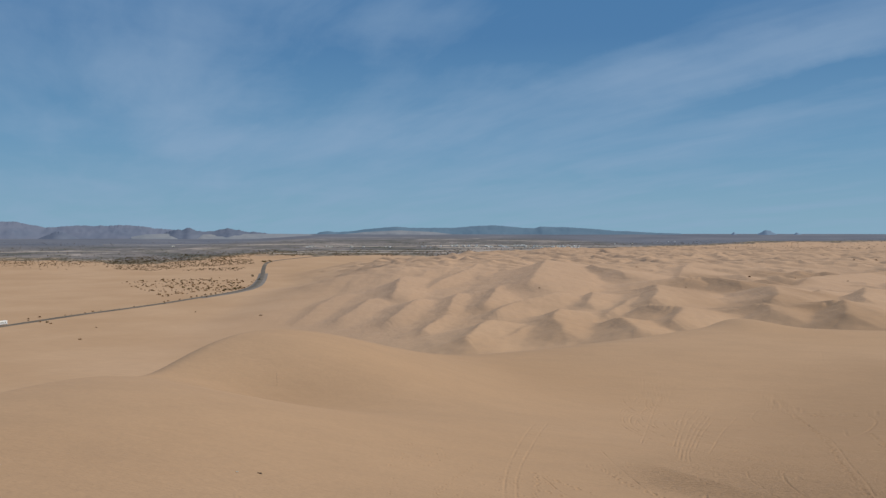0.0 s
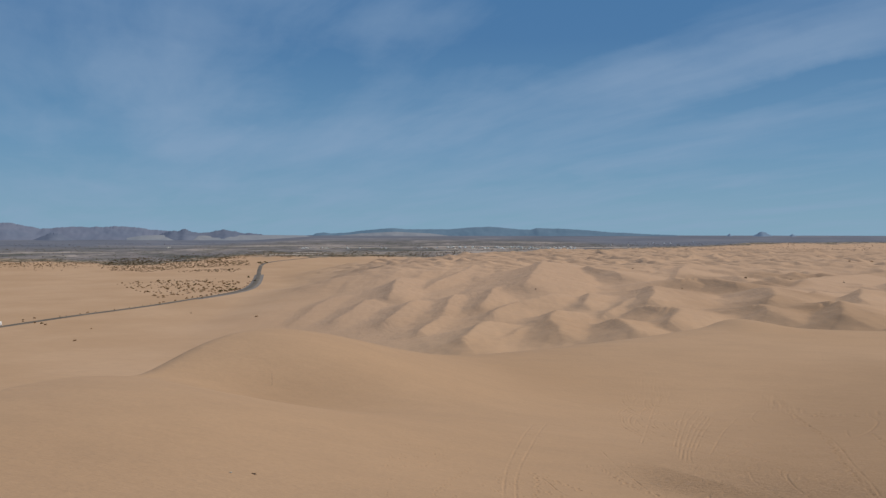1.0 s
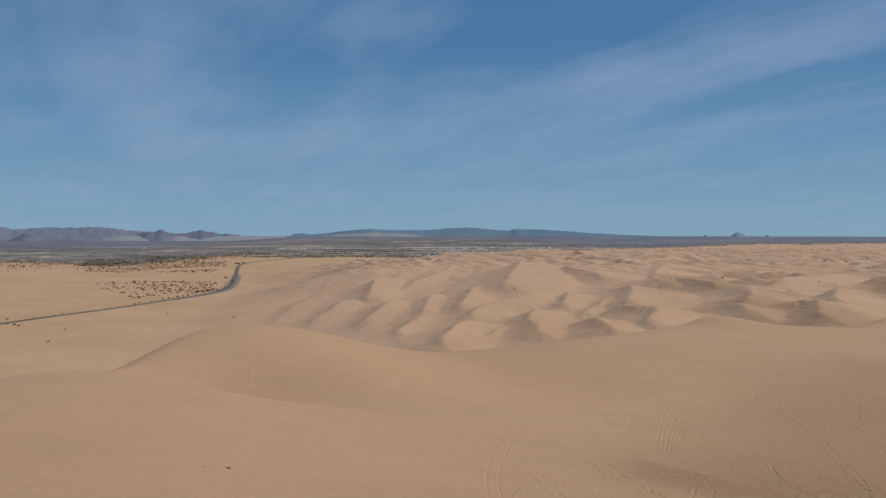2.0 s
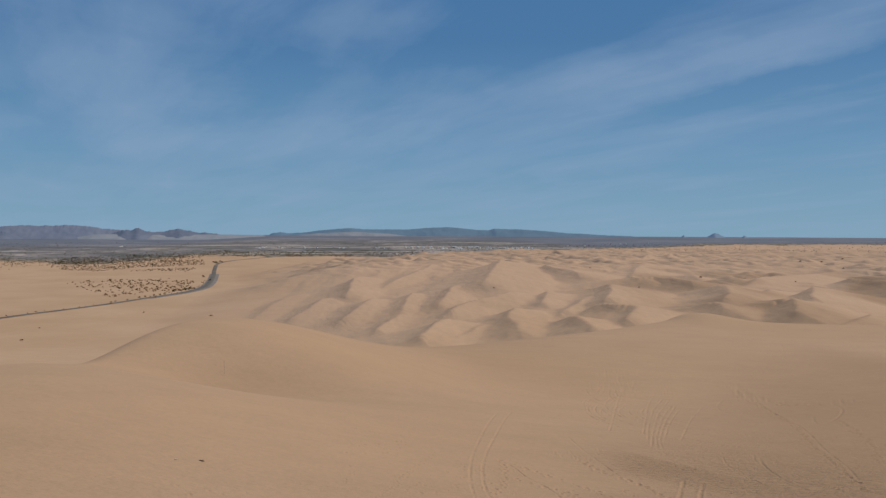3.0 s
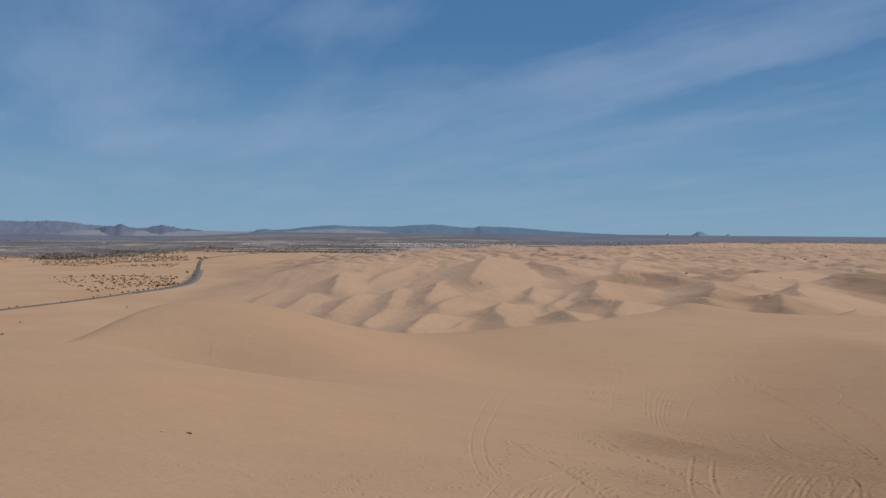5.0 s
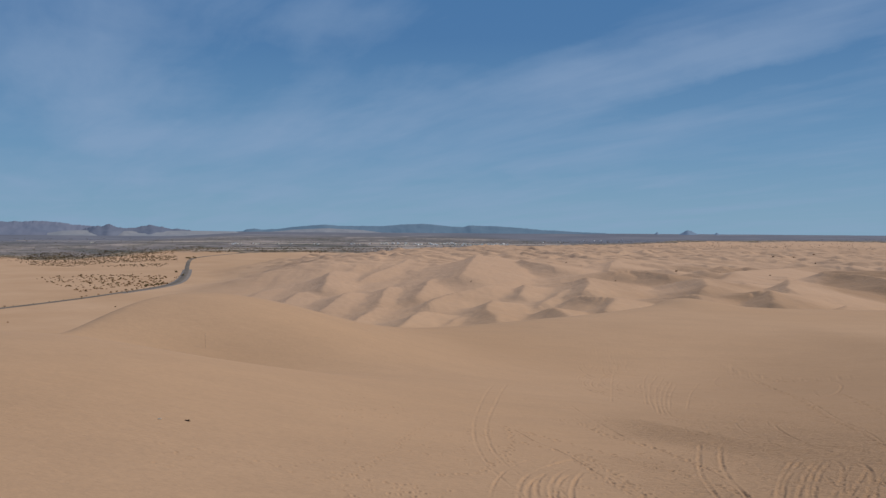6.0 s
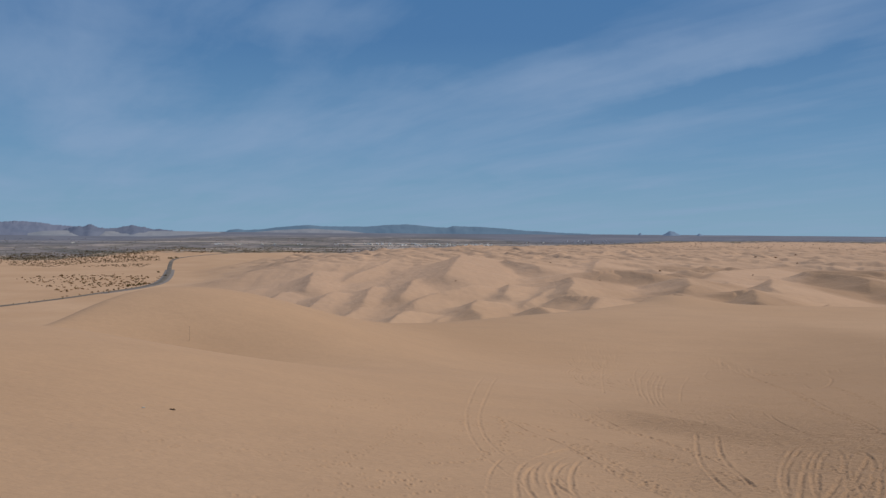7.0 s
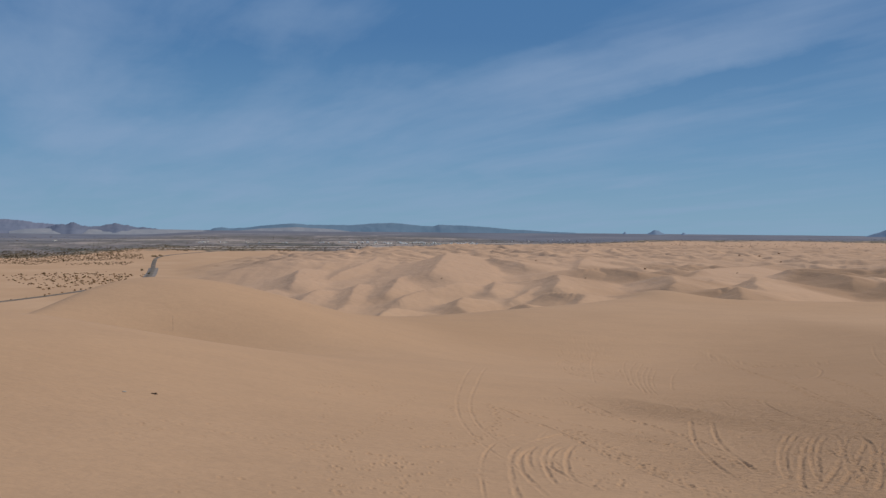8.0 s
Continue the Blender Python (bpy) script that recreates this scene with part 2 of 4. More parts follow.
def rim(x):
    """How far ahead the high sand reaches before it drops to the basin."""
    return (126.0 + 51.5 * smooth(-14.5, 73.9, x) -10.9 * smooth(78.9, 188.9, x) -93.3 * (1 - smooth(-51.8, -12.8, x))
            + 10.1 * np.exp(-0.5 * ((x - 67.4) / 4.3) ** 2))


def high_sand(x, y):
    """The swells under the camera and up to the rim."""
    z = -1.49 + 0.0 * x
    z = z + mound(x, y, -42.7, 50.6, 6.03, 24.0, 36.1, 0)
    z = z + mound(x, y, -20.4, 109.0, 5.29, 15.3, 15.6, 8)
    z = z + mound(x, y, 28.1, 37.8, 1.78, 24.9, 14.7, 1)
    z = z + mound(x, y, 28.3, 60.6, 0.69, 22.3, 6.0, -39)
    z = z + mound(x, y, 61.7, 196.4, 1.29, 15.4, 11.9, 40)
    z = z + mound(x, y, 38.4, 149.1, 0.23, 29.8, 19.5, 15)
    z = z + mound(x, y, 1.3, 8.2, 2.67, 41.8, 23.4, 0)
    z = z + mound(x, y, -16.5, 85.6, -3.70, 10.5, 6.0, 0)
    z = z + mound(x, y, 101.9, 154.6, -1.95, 43.1, 29.3, -1)
    z = z + mound(x, y, 40.6, 104.5, -2.54, 27.3, 15.8, 0)
    z = z + mound(x, y, -19.0, 76.8, 2.99, 14.2, 18.5, -0)
    z = z + mound(x, y, -15.5, 76.0, -0.7, 7.0, 6.0, 15)
    return z


def sea_floor(x, y):
    hills = 5.0 * perlin(x / 120, y / 150, 7) + 2.5 * perlin(x / 55, y / 80, 8)
    z = -36.0 - 3.0 * smooth(0, -150, x) + 15.0 * smooth(20, 300, x) * (1 - smooth(650, 1000, y)) + 15.0 * smooth(540, 860, y) + 3 * smooth(700, 1250, x) * smooth(1700, 2700, y) - 3 * smooth(1500, 2800, y)
    z = z - 11 * np.exp(-0.5 * ((x + 75) / 105) ** 2) * smooth(1150, 1500, y)
    return z + hills * smooth(300, 420, y)


def waves(x, y, length, lee, seed, bend, long=1.5):
    """Sinuous crested sand waves from 0 to 1: a long back, a steep lee side."""
    c, q = math.cos(radians(lee)), math.sin(radians(lee))
    u, v = x * c + y * q, y * c - x * q
    u = u + bend * perlin(u / (1.9 * length), v / (long * length), seed) * 2.2 + 0.35 * bend * perlin(u / (0.8 * length), v / (0.5 * long * length), seed + 1)
    u = u + length * 0.5 * perlin(u / (5 * length), v / (3 * length), seed + 4)
    p = u / length
    p = p - np.floor(p)
    up, down = p / 0.63, (1 - p) / 0.37
    prof = np.where(p < 0.63, up * up * (3 - 2 * up) * 0.35 + up * 0.65, down * down * (3 - 2 * down) * 0.3 + down * 0.7)
    big = 0.58 + 0.95 * perlin(u / (1.3 * length), v / (0.8 * long * length), seed + 2)
    return prof * np.clip(big, 0.08, 1.25)


def basin_share(x, y):
    """1 in the basin past the rim, where each dune is set by its own crest."""
    return smooth(330, 430, y) * (1 - smooth(840, 1040, y - 0.25 * x)) * smooth(-190, -110, x) * (1 - smooth(400, 560, x))


def basin_floor(x, y):
    """The low ground between the basin's dunes, climbing away and to the east."""
    u, v = x / 200, (y - 600) / 200
    return -37.8 - 5.72 * u + 24.65 * np.tanh(u) + 7.64 * v / (1 + np.abs(v) / 4) - 6.05 * u * v / (1 + np.abs(v))


def dune_sea(x, y):
    """Floor between the dunes, and the sand waves over it."""
    near, far = smooth(300, 420, y), smooth(800, 1200, y)
    left = smooth(-330, -60, x + 0.05 * y)
    right = smooth(-50, 90, x)
    basin = basin_share(x, y)
    rough = 0.8 * perlin(x / 24, y / 34, 71) + 0.6 * perlin(x / 11, y / 15, 72) + 0.3 * perlin(x / 5, y / 7, 73)
    big = 2.6 * waves(x, y, 34, 174, 11, 10, 5.0) * (0.4 + 0.6 * left) + 0.6 * waves(x, y, 15, 180, 15, 4.5, 3.0) * left
    big = big + (1.8 + 5.8 * right) * waves(x, y, 58, 216, 19, 22, 1.7)
    small = 5.2 * waves(x, y, 40, 200, 23, 16, 2.4) + 2.4 * waves(x, y, 19, 215, 27, 8, 2.2)
    u, v = x + 9 * perlin(x / 40, y / 40, 75), y + 12 * perlin(x / 40, y / 40, 76)
    sharp = 2.6 * (0.35 - np.abs(perlin(u / 34, v / 58, 77))) + 1.2 * (0.35 - np.abs(perlin(u / 15, v / 26, 78))) * (1 - far)
    rough = rough + sharp * (0.45 + 0.55 * smooth(-120, 60, x)) * (1 + 1.3 * smooth(120, 220, x) * smooth(480, 620, y))
    low = sea_floor(x, y)
    low = low + (basin_floor(x, y) - low) * basin
    return low + near * (((1 - far) * (big - 2.2 - 2.4 * right) + far * (small - 3.4)) * (1 - 0.75 * basin * (1 - 0.6 * smooth(560, 700, y) * smooth(120, 220, x))) + rough * (1 - 0.45 * basin))


RIDGES = []      # crest line, height over the floor, slopes of the steep and the gentle side


def ridge(*crest, high=6.0, lee=0.4, back=0.14):
    """A dune by its crest; the steep side lies to the left of the way it is walked."""
    RIDGES.append((crest, high, lee, back))


# the dunes of the basin
ridge((102, 395, -25.6), (115, 428, -23.8), (127, 460, -22.4), (120, 470, -22.6), (113, 490, -22.7), (110, 512, -22.4), high=10, lee=0.52, back=0.16)
ridge((88, 375, -26.5), (88, 396, -25.9), (89, 427, -25.2), (84, 443, -25.3), (78, 447, -25.7), high=11, lee=0.50, back=0.17)
ridge((58, 400, -30.7), (59, 435, -29.9), (59, 466, -29.0), (65, 498, -27.8), (73, 538, -25.9), high=8.5, lee=0.45, back=0.15)
ridge((16, 507, -33.1), (29, 527, -31.2), (45, 562, -28.6), (56, 577, -27.1), (72, 596, -25.2), (92, 636, -22.8), high=7.5, lee=0.41, back=0.15)
ridge((-43, 668, -32.1), (-44, 755, -29.3), (-44, 847, -26.9), (-25, 904, -24.2), high=8.5, lee=0.43, back=0.14)
ridge((-45, 545, -39.2), (-38, 565, -37.8), (-32, 599, -35.8), (-26, 638, -33.7), (-16, 679, -31.4), high=6, lee=0.38, back=0.14)
ridge((-4, 543, -35.6), (1, 578, -33.9), (6, 644, -31.0), (12, 703, -28.7), high=5.5, lee=0.40, back=0.13)
ridge((-15, 480, -39.5), (-11, 510, -38.2), (1, 554, -35.5), (10, 568, -34.2), high=4.5, lee=0.38, back=0.13)
ridge((5, 402, -35.1), (10, 424, -34.1), (15, 447, -33.0), (23, 475, -31.3), (37, 495, -29.3), high=10, lee=0.42, back=0.17)
ridge((21, 545, -31.0), (31, 605, -28.1), (41, 670, -25.2), (54, 721, -22.9), high=8, lee=0.43, back=0.14)
ridge((55, 615, -20.9), (74, 714, -16.7), (100, 866, -11.9), (121, 985, -9.0), high=14, lee=0.35, back=0.14)
ridge((85, 532, -27.5), (96, 567, -25.8), (109, 628, -23.5), high=5.5, lee=0.43, back=0.14)
ridge((86, 481, -29.4), (95, 498, -28.3), (114, 540, -25.8), (134, 584, -23.7), high=4.5, lee=0.43, back=0.12)
ridge((118, 493, -22.2), (130, 532, -20.6), (146, 591, -18.5), (144, 614, -18.3), (129, 606, -19.1), high=10, lee=0.50, back=0.16)
ridge((208, 582, -17.3), (209, 633, -16.8), (200, 661, -16.5), (183, 665, -16.9), (190, 720, -15.7), high=9, lee=0.45, back=0.13)
ridge((152, 701, -17.0), (153, 771, -15.7), (144, 809, -15.1), (149, 904, -13.3), high=9, lee=0.43, back=0.13)
ridge((213, 776, -18.5), (250, 891, -16.9), (296, 1009, -16.3), high=4, lee=0.38, back=0.13)
ridge((170, 450, -19.2), (191, 493, -17.6), (208, 539, -16.3), (204, 560, -16.0), (202, 583, -15.8), high=11, lee=0.47, back=0.15)
ridge((163, 423, -21.7), (171, 450, -20.8), (169, 464, -20.7), (155, 467, -21.3), high=9, lee=0.47, back=0.15)
ridge((179, 379, -19.3), (192, 410, -18.2), (206, 443, -17.0), (198, 449, -17.2), (185, 438, -18.0), high=12, lee=0.52, back=0.17)
ridge((212, 496, -22.0), (238, 549, -20.7), (262, 596, -20.1), high=4.5, lee=0.40, back=0.13)
ridge((211, 432, -17.9), (236, 480, -16.4), (262, 535, -15.3), (262, 551, -15.1), high=11, lee=0.52, back=0.16)
ridge((298, 480, -16.4), (324, 528, -16.0), (347, 584, -16.1), (353, 624, -16.7), (348, 647, -16.6), (366, 708, -16.8), high=10, lee=0.47, back=0.14)
ridge((301, 445, -17.6), (336, 511, -16.9), (361, 567, -17.0), (367, 592, -17.3), high=9, lee=0.43, back=0.14)
ridge((181, 357, -23.2), (204, 377, -21.8), (225, 401, -20.8), (228, 415, -20.4), high=7.5, lee=0.45, back=0.14)
ridge((-114, 612, -42.4), (-110, 683, -38.8), (-108, 761, -36.0), (-94, 835, -33.2), high=5, lee=0.38, back=0.13)
ridge((-84, 595, -40.0), (-73, 637, -37.2), (-62, 704, -33.8), (-50, 719, -32.5), high=6.5, lee=0.42, back=0.14)
ridge((-103, 848, -34.6), (-89, 930, -31.9), (-79, 1031, -29.4), high=3.5, lee=0.38, back=0.12)
ridge((-22, 730, -31.5), (-4, 823, -27.6), (20, 926, -23.6), (54, 1120, -18.1), high=4.5, lee=0.31, back=0.12)
ridge((88, 687, -24.5), (104, 723, -22.7), (126, 750, -21.0), high=4, lee=0.35, back=0.12)
ridge((255, 628, -20.1), (318, 733, -19.8), (393, 814, -21.2), (524, 984, -25.1), high=4.5, lee=0.29, back=0.1)
ridge((23, 422, -36.6), (33, 441, -35.1), (42, 462, -33.6), (51, 479, -32.3), high=5, lee=0.38, back=0.14)
ridge((182, 443, -24.3), (189, 468, -23.7), (211, 512, -22.2), high=4, lee=0.33, back=0.12)


def crest_dunes(x, y):
    """Heights of the basin's dunes, each falling from its crest to both sides."""
    k = 2.2
    soft = np.full(x.shape, 1e-30)
    x, y = x + 2.0 * perlin(x / 30, y / 40, 61) + 1.2 * perlin(x / 11, y / 16, 62), y + 3 * perlin(x / 36, y / 36, 63)
    for crest, high, lee, back in RIDGES:
        line = spline(crest, 4.0)
        lo, hi = line.min(0) - 95, line.max(0) + 95
        near = (x > lo[0]) & (x < hi[0]) & (y > lo[1]) & (y < hi[1])
        if not near.any():
            continue
        px, py = x[near], y[near]
        way = np.gradient(line[:, :2], axis=0)
        way = way / np.linalg.norm(way, axis=1, keepdims=True)
        span = np.linspace(0, 1, len(line))
        tops = line[:, 2] - 1.15 * high * (np.clip(1 - span / 0.22, 0, 1) ** 2 + np.clip((span - 0.72) / 0.28, 0, 1) ** 2)
        best = np.full(px.shape, -99.0)
        for (cx, cy, _), (wx, wy), tz in zip(line, way, tops):
            dx, dy = px - cx, py - cy
            gap = np.hypot(dx, dy)
            lean = np.clip(0.5 + 1.1 * (wx * dy - wy * dx) / (gap + 0.5), 0, 1)
            steep = high * (1 - np.exp(-lee * gap * gap / (gap + 0.5) / high)) + 0.07 * gap
            best = np.maximum(best, tz - steep * lean - back * gap * gap / (gap + 1.0) * (1 - lean) - 0.006 * np.maximum(gap - 45, 0) ** 2)
        soft[near] += np.exp(np.clip(k * (best + 50), -60, 200))
    return np.log(soft) / k - 50


def sand_share(x, y):
    """1 in the dunes, 0 on the flat; the border runs along the road."""
    w = x + 40 * perlin(x / 260, y / 260, 21)
    left = smooth(-215, -45, w + 0.10 * (y - 900) - 0.00009 * np.maximum(y - 1100, 0) ** 2 * 0.6)
    far = 1 - smooth(1750, 2050, y - np.clip(x, -300, 1250) + 120 * perlin(x / 320, y / 320, 22))
    return left * far


def flat_land(x, y):
    far = np.hypot(x, y)
    lift = 34 - 27 * smooth(-0.13, -0.24, x / np.maximum(y, 1.0))
    return -56 + 31 * smooth(1450, 2900, far) + lift * smooth(2600, 5300, far) + 1.2 * perlin(x / 140, y / 140, 31)


def far_land(x, y):
    flat = flat_land(x, y)
    share = sand_share(x, y)
    waved = dune_sea(x, y)
    stand = crest_dunes(x, y) + 0.5 * perlin(x / 14, y / 20, 65) + 0.25 * perlin(x / 5, y / 7, 66)
    sea = np.logaddexp(2.2 * (waved + 50), 2.2 * (stand + 50)) / 2.2 - 50
    return flat + (sea - flat) * share


def land(x, y):
    keep = 1 - smooth(-6, 130, y - rim(x))
    keep = keep * (1 - smooth(-34, -210, x) * (1 - smooth(-60, 60, -y)))
    z = high_sand(x, y)
    low = keep < 1
    if low.any():
        z[low] = z[low] * keep[low] + far_land(x[low], y[low]) * (1 - keep[low])
    return z


def scrub_share(x, y):
    """1 where the sand gives way to grey scrub flat."""
    edge = y + 110 * perlin(x / 260, y / 260, 41) + 90 * perlin(x / 70, y / 110, 42) + 50 * perlin(x / 22, y / 40, 44)
    reach = 1660 + 360 * smooth(-640, -480, x) - 230 * smooth(-160, 40, x) + np.clip(x, 0, 1250)
    belt = np.exp(-0.5 * (((x + 570) / 150) ** 2 + ((y - 1830) / 190) ** 2)) * smooth(-0.05, 0.25, perlin(x / 60, y / 90, 43))
    return np.clip(smooth(reach, reach + 330, edge) + 0.3 * belt, 0, 1)


def coarse_shade_share(x, y):
    """Darkens the sand: wind-left grains in a band, painted shade in dips."""
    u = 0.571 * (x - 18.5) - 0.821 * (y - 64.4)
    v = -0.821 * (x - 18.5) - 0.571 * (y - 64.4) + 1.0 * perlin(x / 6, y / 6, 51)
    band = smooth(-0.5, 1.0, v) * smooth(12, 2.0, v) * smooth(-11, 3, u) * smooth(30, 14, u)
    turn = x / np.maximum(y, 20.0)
    # darker towards the right and close by, lighter along the rim
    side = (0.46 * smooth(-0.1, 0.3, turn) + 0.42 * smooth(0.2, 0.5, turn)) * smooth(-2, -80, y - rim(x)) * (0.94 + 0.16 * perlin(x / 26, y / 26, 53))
    # shadow tone of the eastern dune valleys, painted on the ground
    valley_shade = 0.9 * smooth(90, 260, x) * smooth(320, 400, y) * smooth(1000, 700, y) * smooth(-0.12, 0.22, perlin(x / 70, y / 110, 55))
    side = np.maximum(side, valley_shade)
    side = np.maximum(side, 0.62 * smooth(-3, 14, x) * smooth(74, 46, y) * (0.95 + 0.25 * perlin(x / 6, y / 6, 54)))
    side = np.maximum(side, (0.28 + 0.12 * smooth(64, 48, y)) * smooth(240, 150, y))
    # shade of the slope in front of the left dome, painted as brown sand
    hollow_shade = 0.3 * np.exp(-0.5 * (((x + 17.0) / 5.5) ** 2 + ((y - 85.5 - 0.2 * (x + 17.0)) / 4.0) ** 2))
    return np.clip(np.maximum(0.88 * band, side) + hollow_shade, 0, 1)


# ---------------------------------------------------------------- tyre tracks and footprints
TRACKS, PRINTS = [], []      # knots with half width and depth; places with size


def tyre_track(knots, wide=0.24, deep=0.05):
    TRACKS.append((knots, wide / 2, deep))


def footprints(knots, seed, stride=0.55, scale=1.0):
    some = random.Random(seed)
    for k, (px, py) in enumerate(spline(knots, stride)):
        PRINTS.append((px + 0.12 * (-1) ** k + some.uniform(-0.1, 0.1), py + some.uniform(-0.12, 0.12), scale * some.uniform(0.75, 1.25)))


# a buggy's two ruts, and the loops beside them
tyre_track([(18.2, 58.8), (17.3, 56.6), (15.6, 52.3), (14.3, 48.5), (13.4, 45.0), (12.9, 42.3), (12.9, 40.9)], 0.24, 0.040)
tyre_track([(19.4, 58.6), (18.5, 56.4), (16.8, 52.2), (15.6, 48.5), (14.9, 45.5), (14.1, 42.2)], 0.24, 0.040)
tyre_track([(8.9, 84.0), (6.3, 71.7), (4.9, 64.6), (4.2, 59.7), (3.8, 54.7), (3.8, 50.3), (4.0, 47.2), (4.4, 44.2), (4.5, 42.2), (4.6, 40.4), (4.7, 38.6)], 0.20, 0.022)
tyre_track([(10.4, 85.8), (7.4, 71.8), (5.9, 65.1), (5.0, 59.6), (4.6, 54.3), (4.7, 50.9), (5.0, 48.4), (5.5, 46.5)], 0.20, 0.022)
tyre_track([(7.4, 52.5), (6.0, 51.6), (4.8, 49.5), (3.9, 47.2), (3.3, 44.9), (2.8, 42.2), (2.4, 39.2), (2.2, 37.4)], 0.16, 0.034)
tyre_track([(10.4, 51.9), (9.0, 52.8), (7.1, 50.7), (5.5, 48.1), (4.6, 45.5), (4.0, 42.3), (3.6, 39.5), (3.5, 37.8)], 0.22, 0.034)
tyre_track([(7.0, 49.3), (6.0, 47.9), (5.1, 45.8), (4.6, 43.4), (4.5, 41.2), (4.6, 39.4), (4.7, 38.2)], 0.22, 0.034)
tyre_track([(8.0, 50.5), (6.7, 49.1), (5.7, 46.8), (5.2, 44.6), (5.0, 42.6)], 0.22, 0.034)
tyre_track([(8.3, 50.7), (6.9, 48.2), (6.0, 45.3), (5.5, 42.4), (5.4, 40.5), (5.6, 39.1)], 0.22, 0.034)
tyre_track([(8.4, 49.4), (7.2, 47.8), (6.5, 46.0), (5.9, 43.7), (5.8, 42.3)], 0.22, 0.034)
tyre_track([(8.8, 50.1), (7.5, 47.0), (6.6, 43.8), (6.3, 41.5), (6.5, 40.5)], 0.22, 0.034)
tyre_track([(6.4, 39.6), (7.1, 41.3), (7.8, 42.1)], 0.22, 0.034)
tyre_track([(7.4, 39.6), (8.0, 41.1), (8.7, 42.0)], 0.22, 0.034)
# a tangle of tight turns
tyre_track([(22.5, 54.3), (20.7, 52.2), (18.0, 47.9), (15.8, 43.7), (14.6, 40.9)], 0.24, 0.044)
tyre_track([(22.3, 53.6), (20.6, 51.4), (18.1, 47.6), (16.0, 43.7), (15.1, 41.5)], 0.24, 0.044)
tyre_track([(22.8, 53.1), (20.6, 50.2), (18.2, 46.3), (15.7, 42.0), (14.4, 39.4), (13.9, 38.0)], 0.24, 0.044)
tyre_track([(23.3, 53.3), (21.5, 51.0), (18.6, 46.3), (16.2, 41.6), (15.4, 39.4)], 0.24, 0.044)
tyre_track([(23.3, 52.7), (21.0, 49.6), (18.2, 45.1), (16.1, 41.2)], 0.24, 0.044)
tyre_track([(23.6, 53.0), (22.4, 50.0), (18.9, 44.6), (16.0, 40.8), (14.0, 38.5)], 0.24, 0.044)
tyre_track([(24.2, 52.2), (21.5, 48.4), (19.0, 44.1), (17.3, 40.7)], 0.24, 0.044)
tyre_track([(24.5, 51.1), (21.0, 46.4), (18.2, 42.6), (15.4, 39.2)], 0.24, 0.044)
tyre_track([(24.7, 52.4), (23.6, 49.5), (21.5, 46.1), (19.0, 42.7), (16.5, 39.8)], 0.24, 0.044)
tyre_track([(24.2, 49.2), (19.8, 43.7), (16.4, 39.3)], 0.24, 0.044)
tyre_track([(23.2, 49.0), (21.3, 45.3), (19.0, 41.8), (16.6, 38.6)], 0.24, 0.044)
tyre_track([(21.2, 47.6), (19.1, 43.5), (18.3, 41.3), (18.2, 40.1)], 0.24, 0.044)
tyre_track([(12.4, 38.9), (14.5, 40.7), (16.1, 41.4), (17.0, 40.7)], 0.24, 0.044)
tyre_track([(13.1, 38.5), (14.9, 39.7), (16.0, 39.4), (16.7, 38.4)], 0.24, 0.044)
# older turns on the slope beyond
tyre_track([(31.4, 108.5), (28.2, 100.6), (23.9, 87.2), (19.8, 74.1)], 0.18, 0.034)
tyre_track([(31.7, 106.1), (27.5, 96.3), (22.6, 81.8), (19.0, 69.9)], 0.18, 0.034)
tyre_track([(31.8, 104.5), (26.9, 92.6), (21.9, 78.0), (18.5, 67.2)], 0.18, 0.034)
tyre_track([(31.7, 102.6), (26.4, 89.6), (21.4, 75.3), (18.9, 67.2)], 0.18, 0.034)
tyre_track([(31.3, 100.5), (25.8, 86.7), (20.8, 72.5), (19.2, 66.6)], 0.18, 0.034)
tyre_track([(30.6, 97.3), (25.3, 84.1), (20.8, 71.5)], 0.18, 0.034)
tyre_track([(36.1, 114.6), (33.0, 111.7), (29.4, 104.8)], 0.18, 0.034)
tyre_track([(35.5, 111.8), (32.6, 108.7), (29.7, 102.9)], 0.18, 0.034)
tyre_track([(34.8, 101.2), (28.6, 87.6), (21.9, 71.0)], 0.18, 0.034)
tyre_track([(19.2, 66.6), (22.1, 69.2), (26.5, 76.3), (30.2, 82.3)], 0.18, 0.034)
tyre_track([(32.9, 120.6), (30.7, 115.4), (28.0, 107.6)], 0.18, 0.034)
tyre_track([(33.7, 120.6), (31.5, 115.6), (29.1, 109.5)], 0.18, 0.034)
tyre_track([(31.0, 118.5), (27.1, 113.3), (23.1, 104.2)], 0.18, 0.034)
tyre_track([(30.4, 119.6), (26.9, 114.6), (23.1, 105.9)], 0.18, 0.034)
tyre_track([(28.6, 112.9), (24.3, 99.8), (17.0, 74.3)], 0.18, 0.034)
tyre_track([(48.0, 99.5), (50.1, 100.1), (48.6, 96.0), (43.7, 88.6), (40.7, 85.9), (43.2, 92.0)], 0.32, 0.034)
tyre_track([(70.9, 117.9), (65.2, 112.1), (59.4, 102.2), (55.8, 94.5)], 0.3, 0.04)
tyre_track([(27.0, 53.3), (26.9, 54.6), (25.6, 55.7), (23.7, 57.2)], 0.3, 0.04)
tyre_track([(66, 150), (58, 132), (42.0, 110), (36.0, 100), (35.0, 92)], 0.3, 0.02)


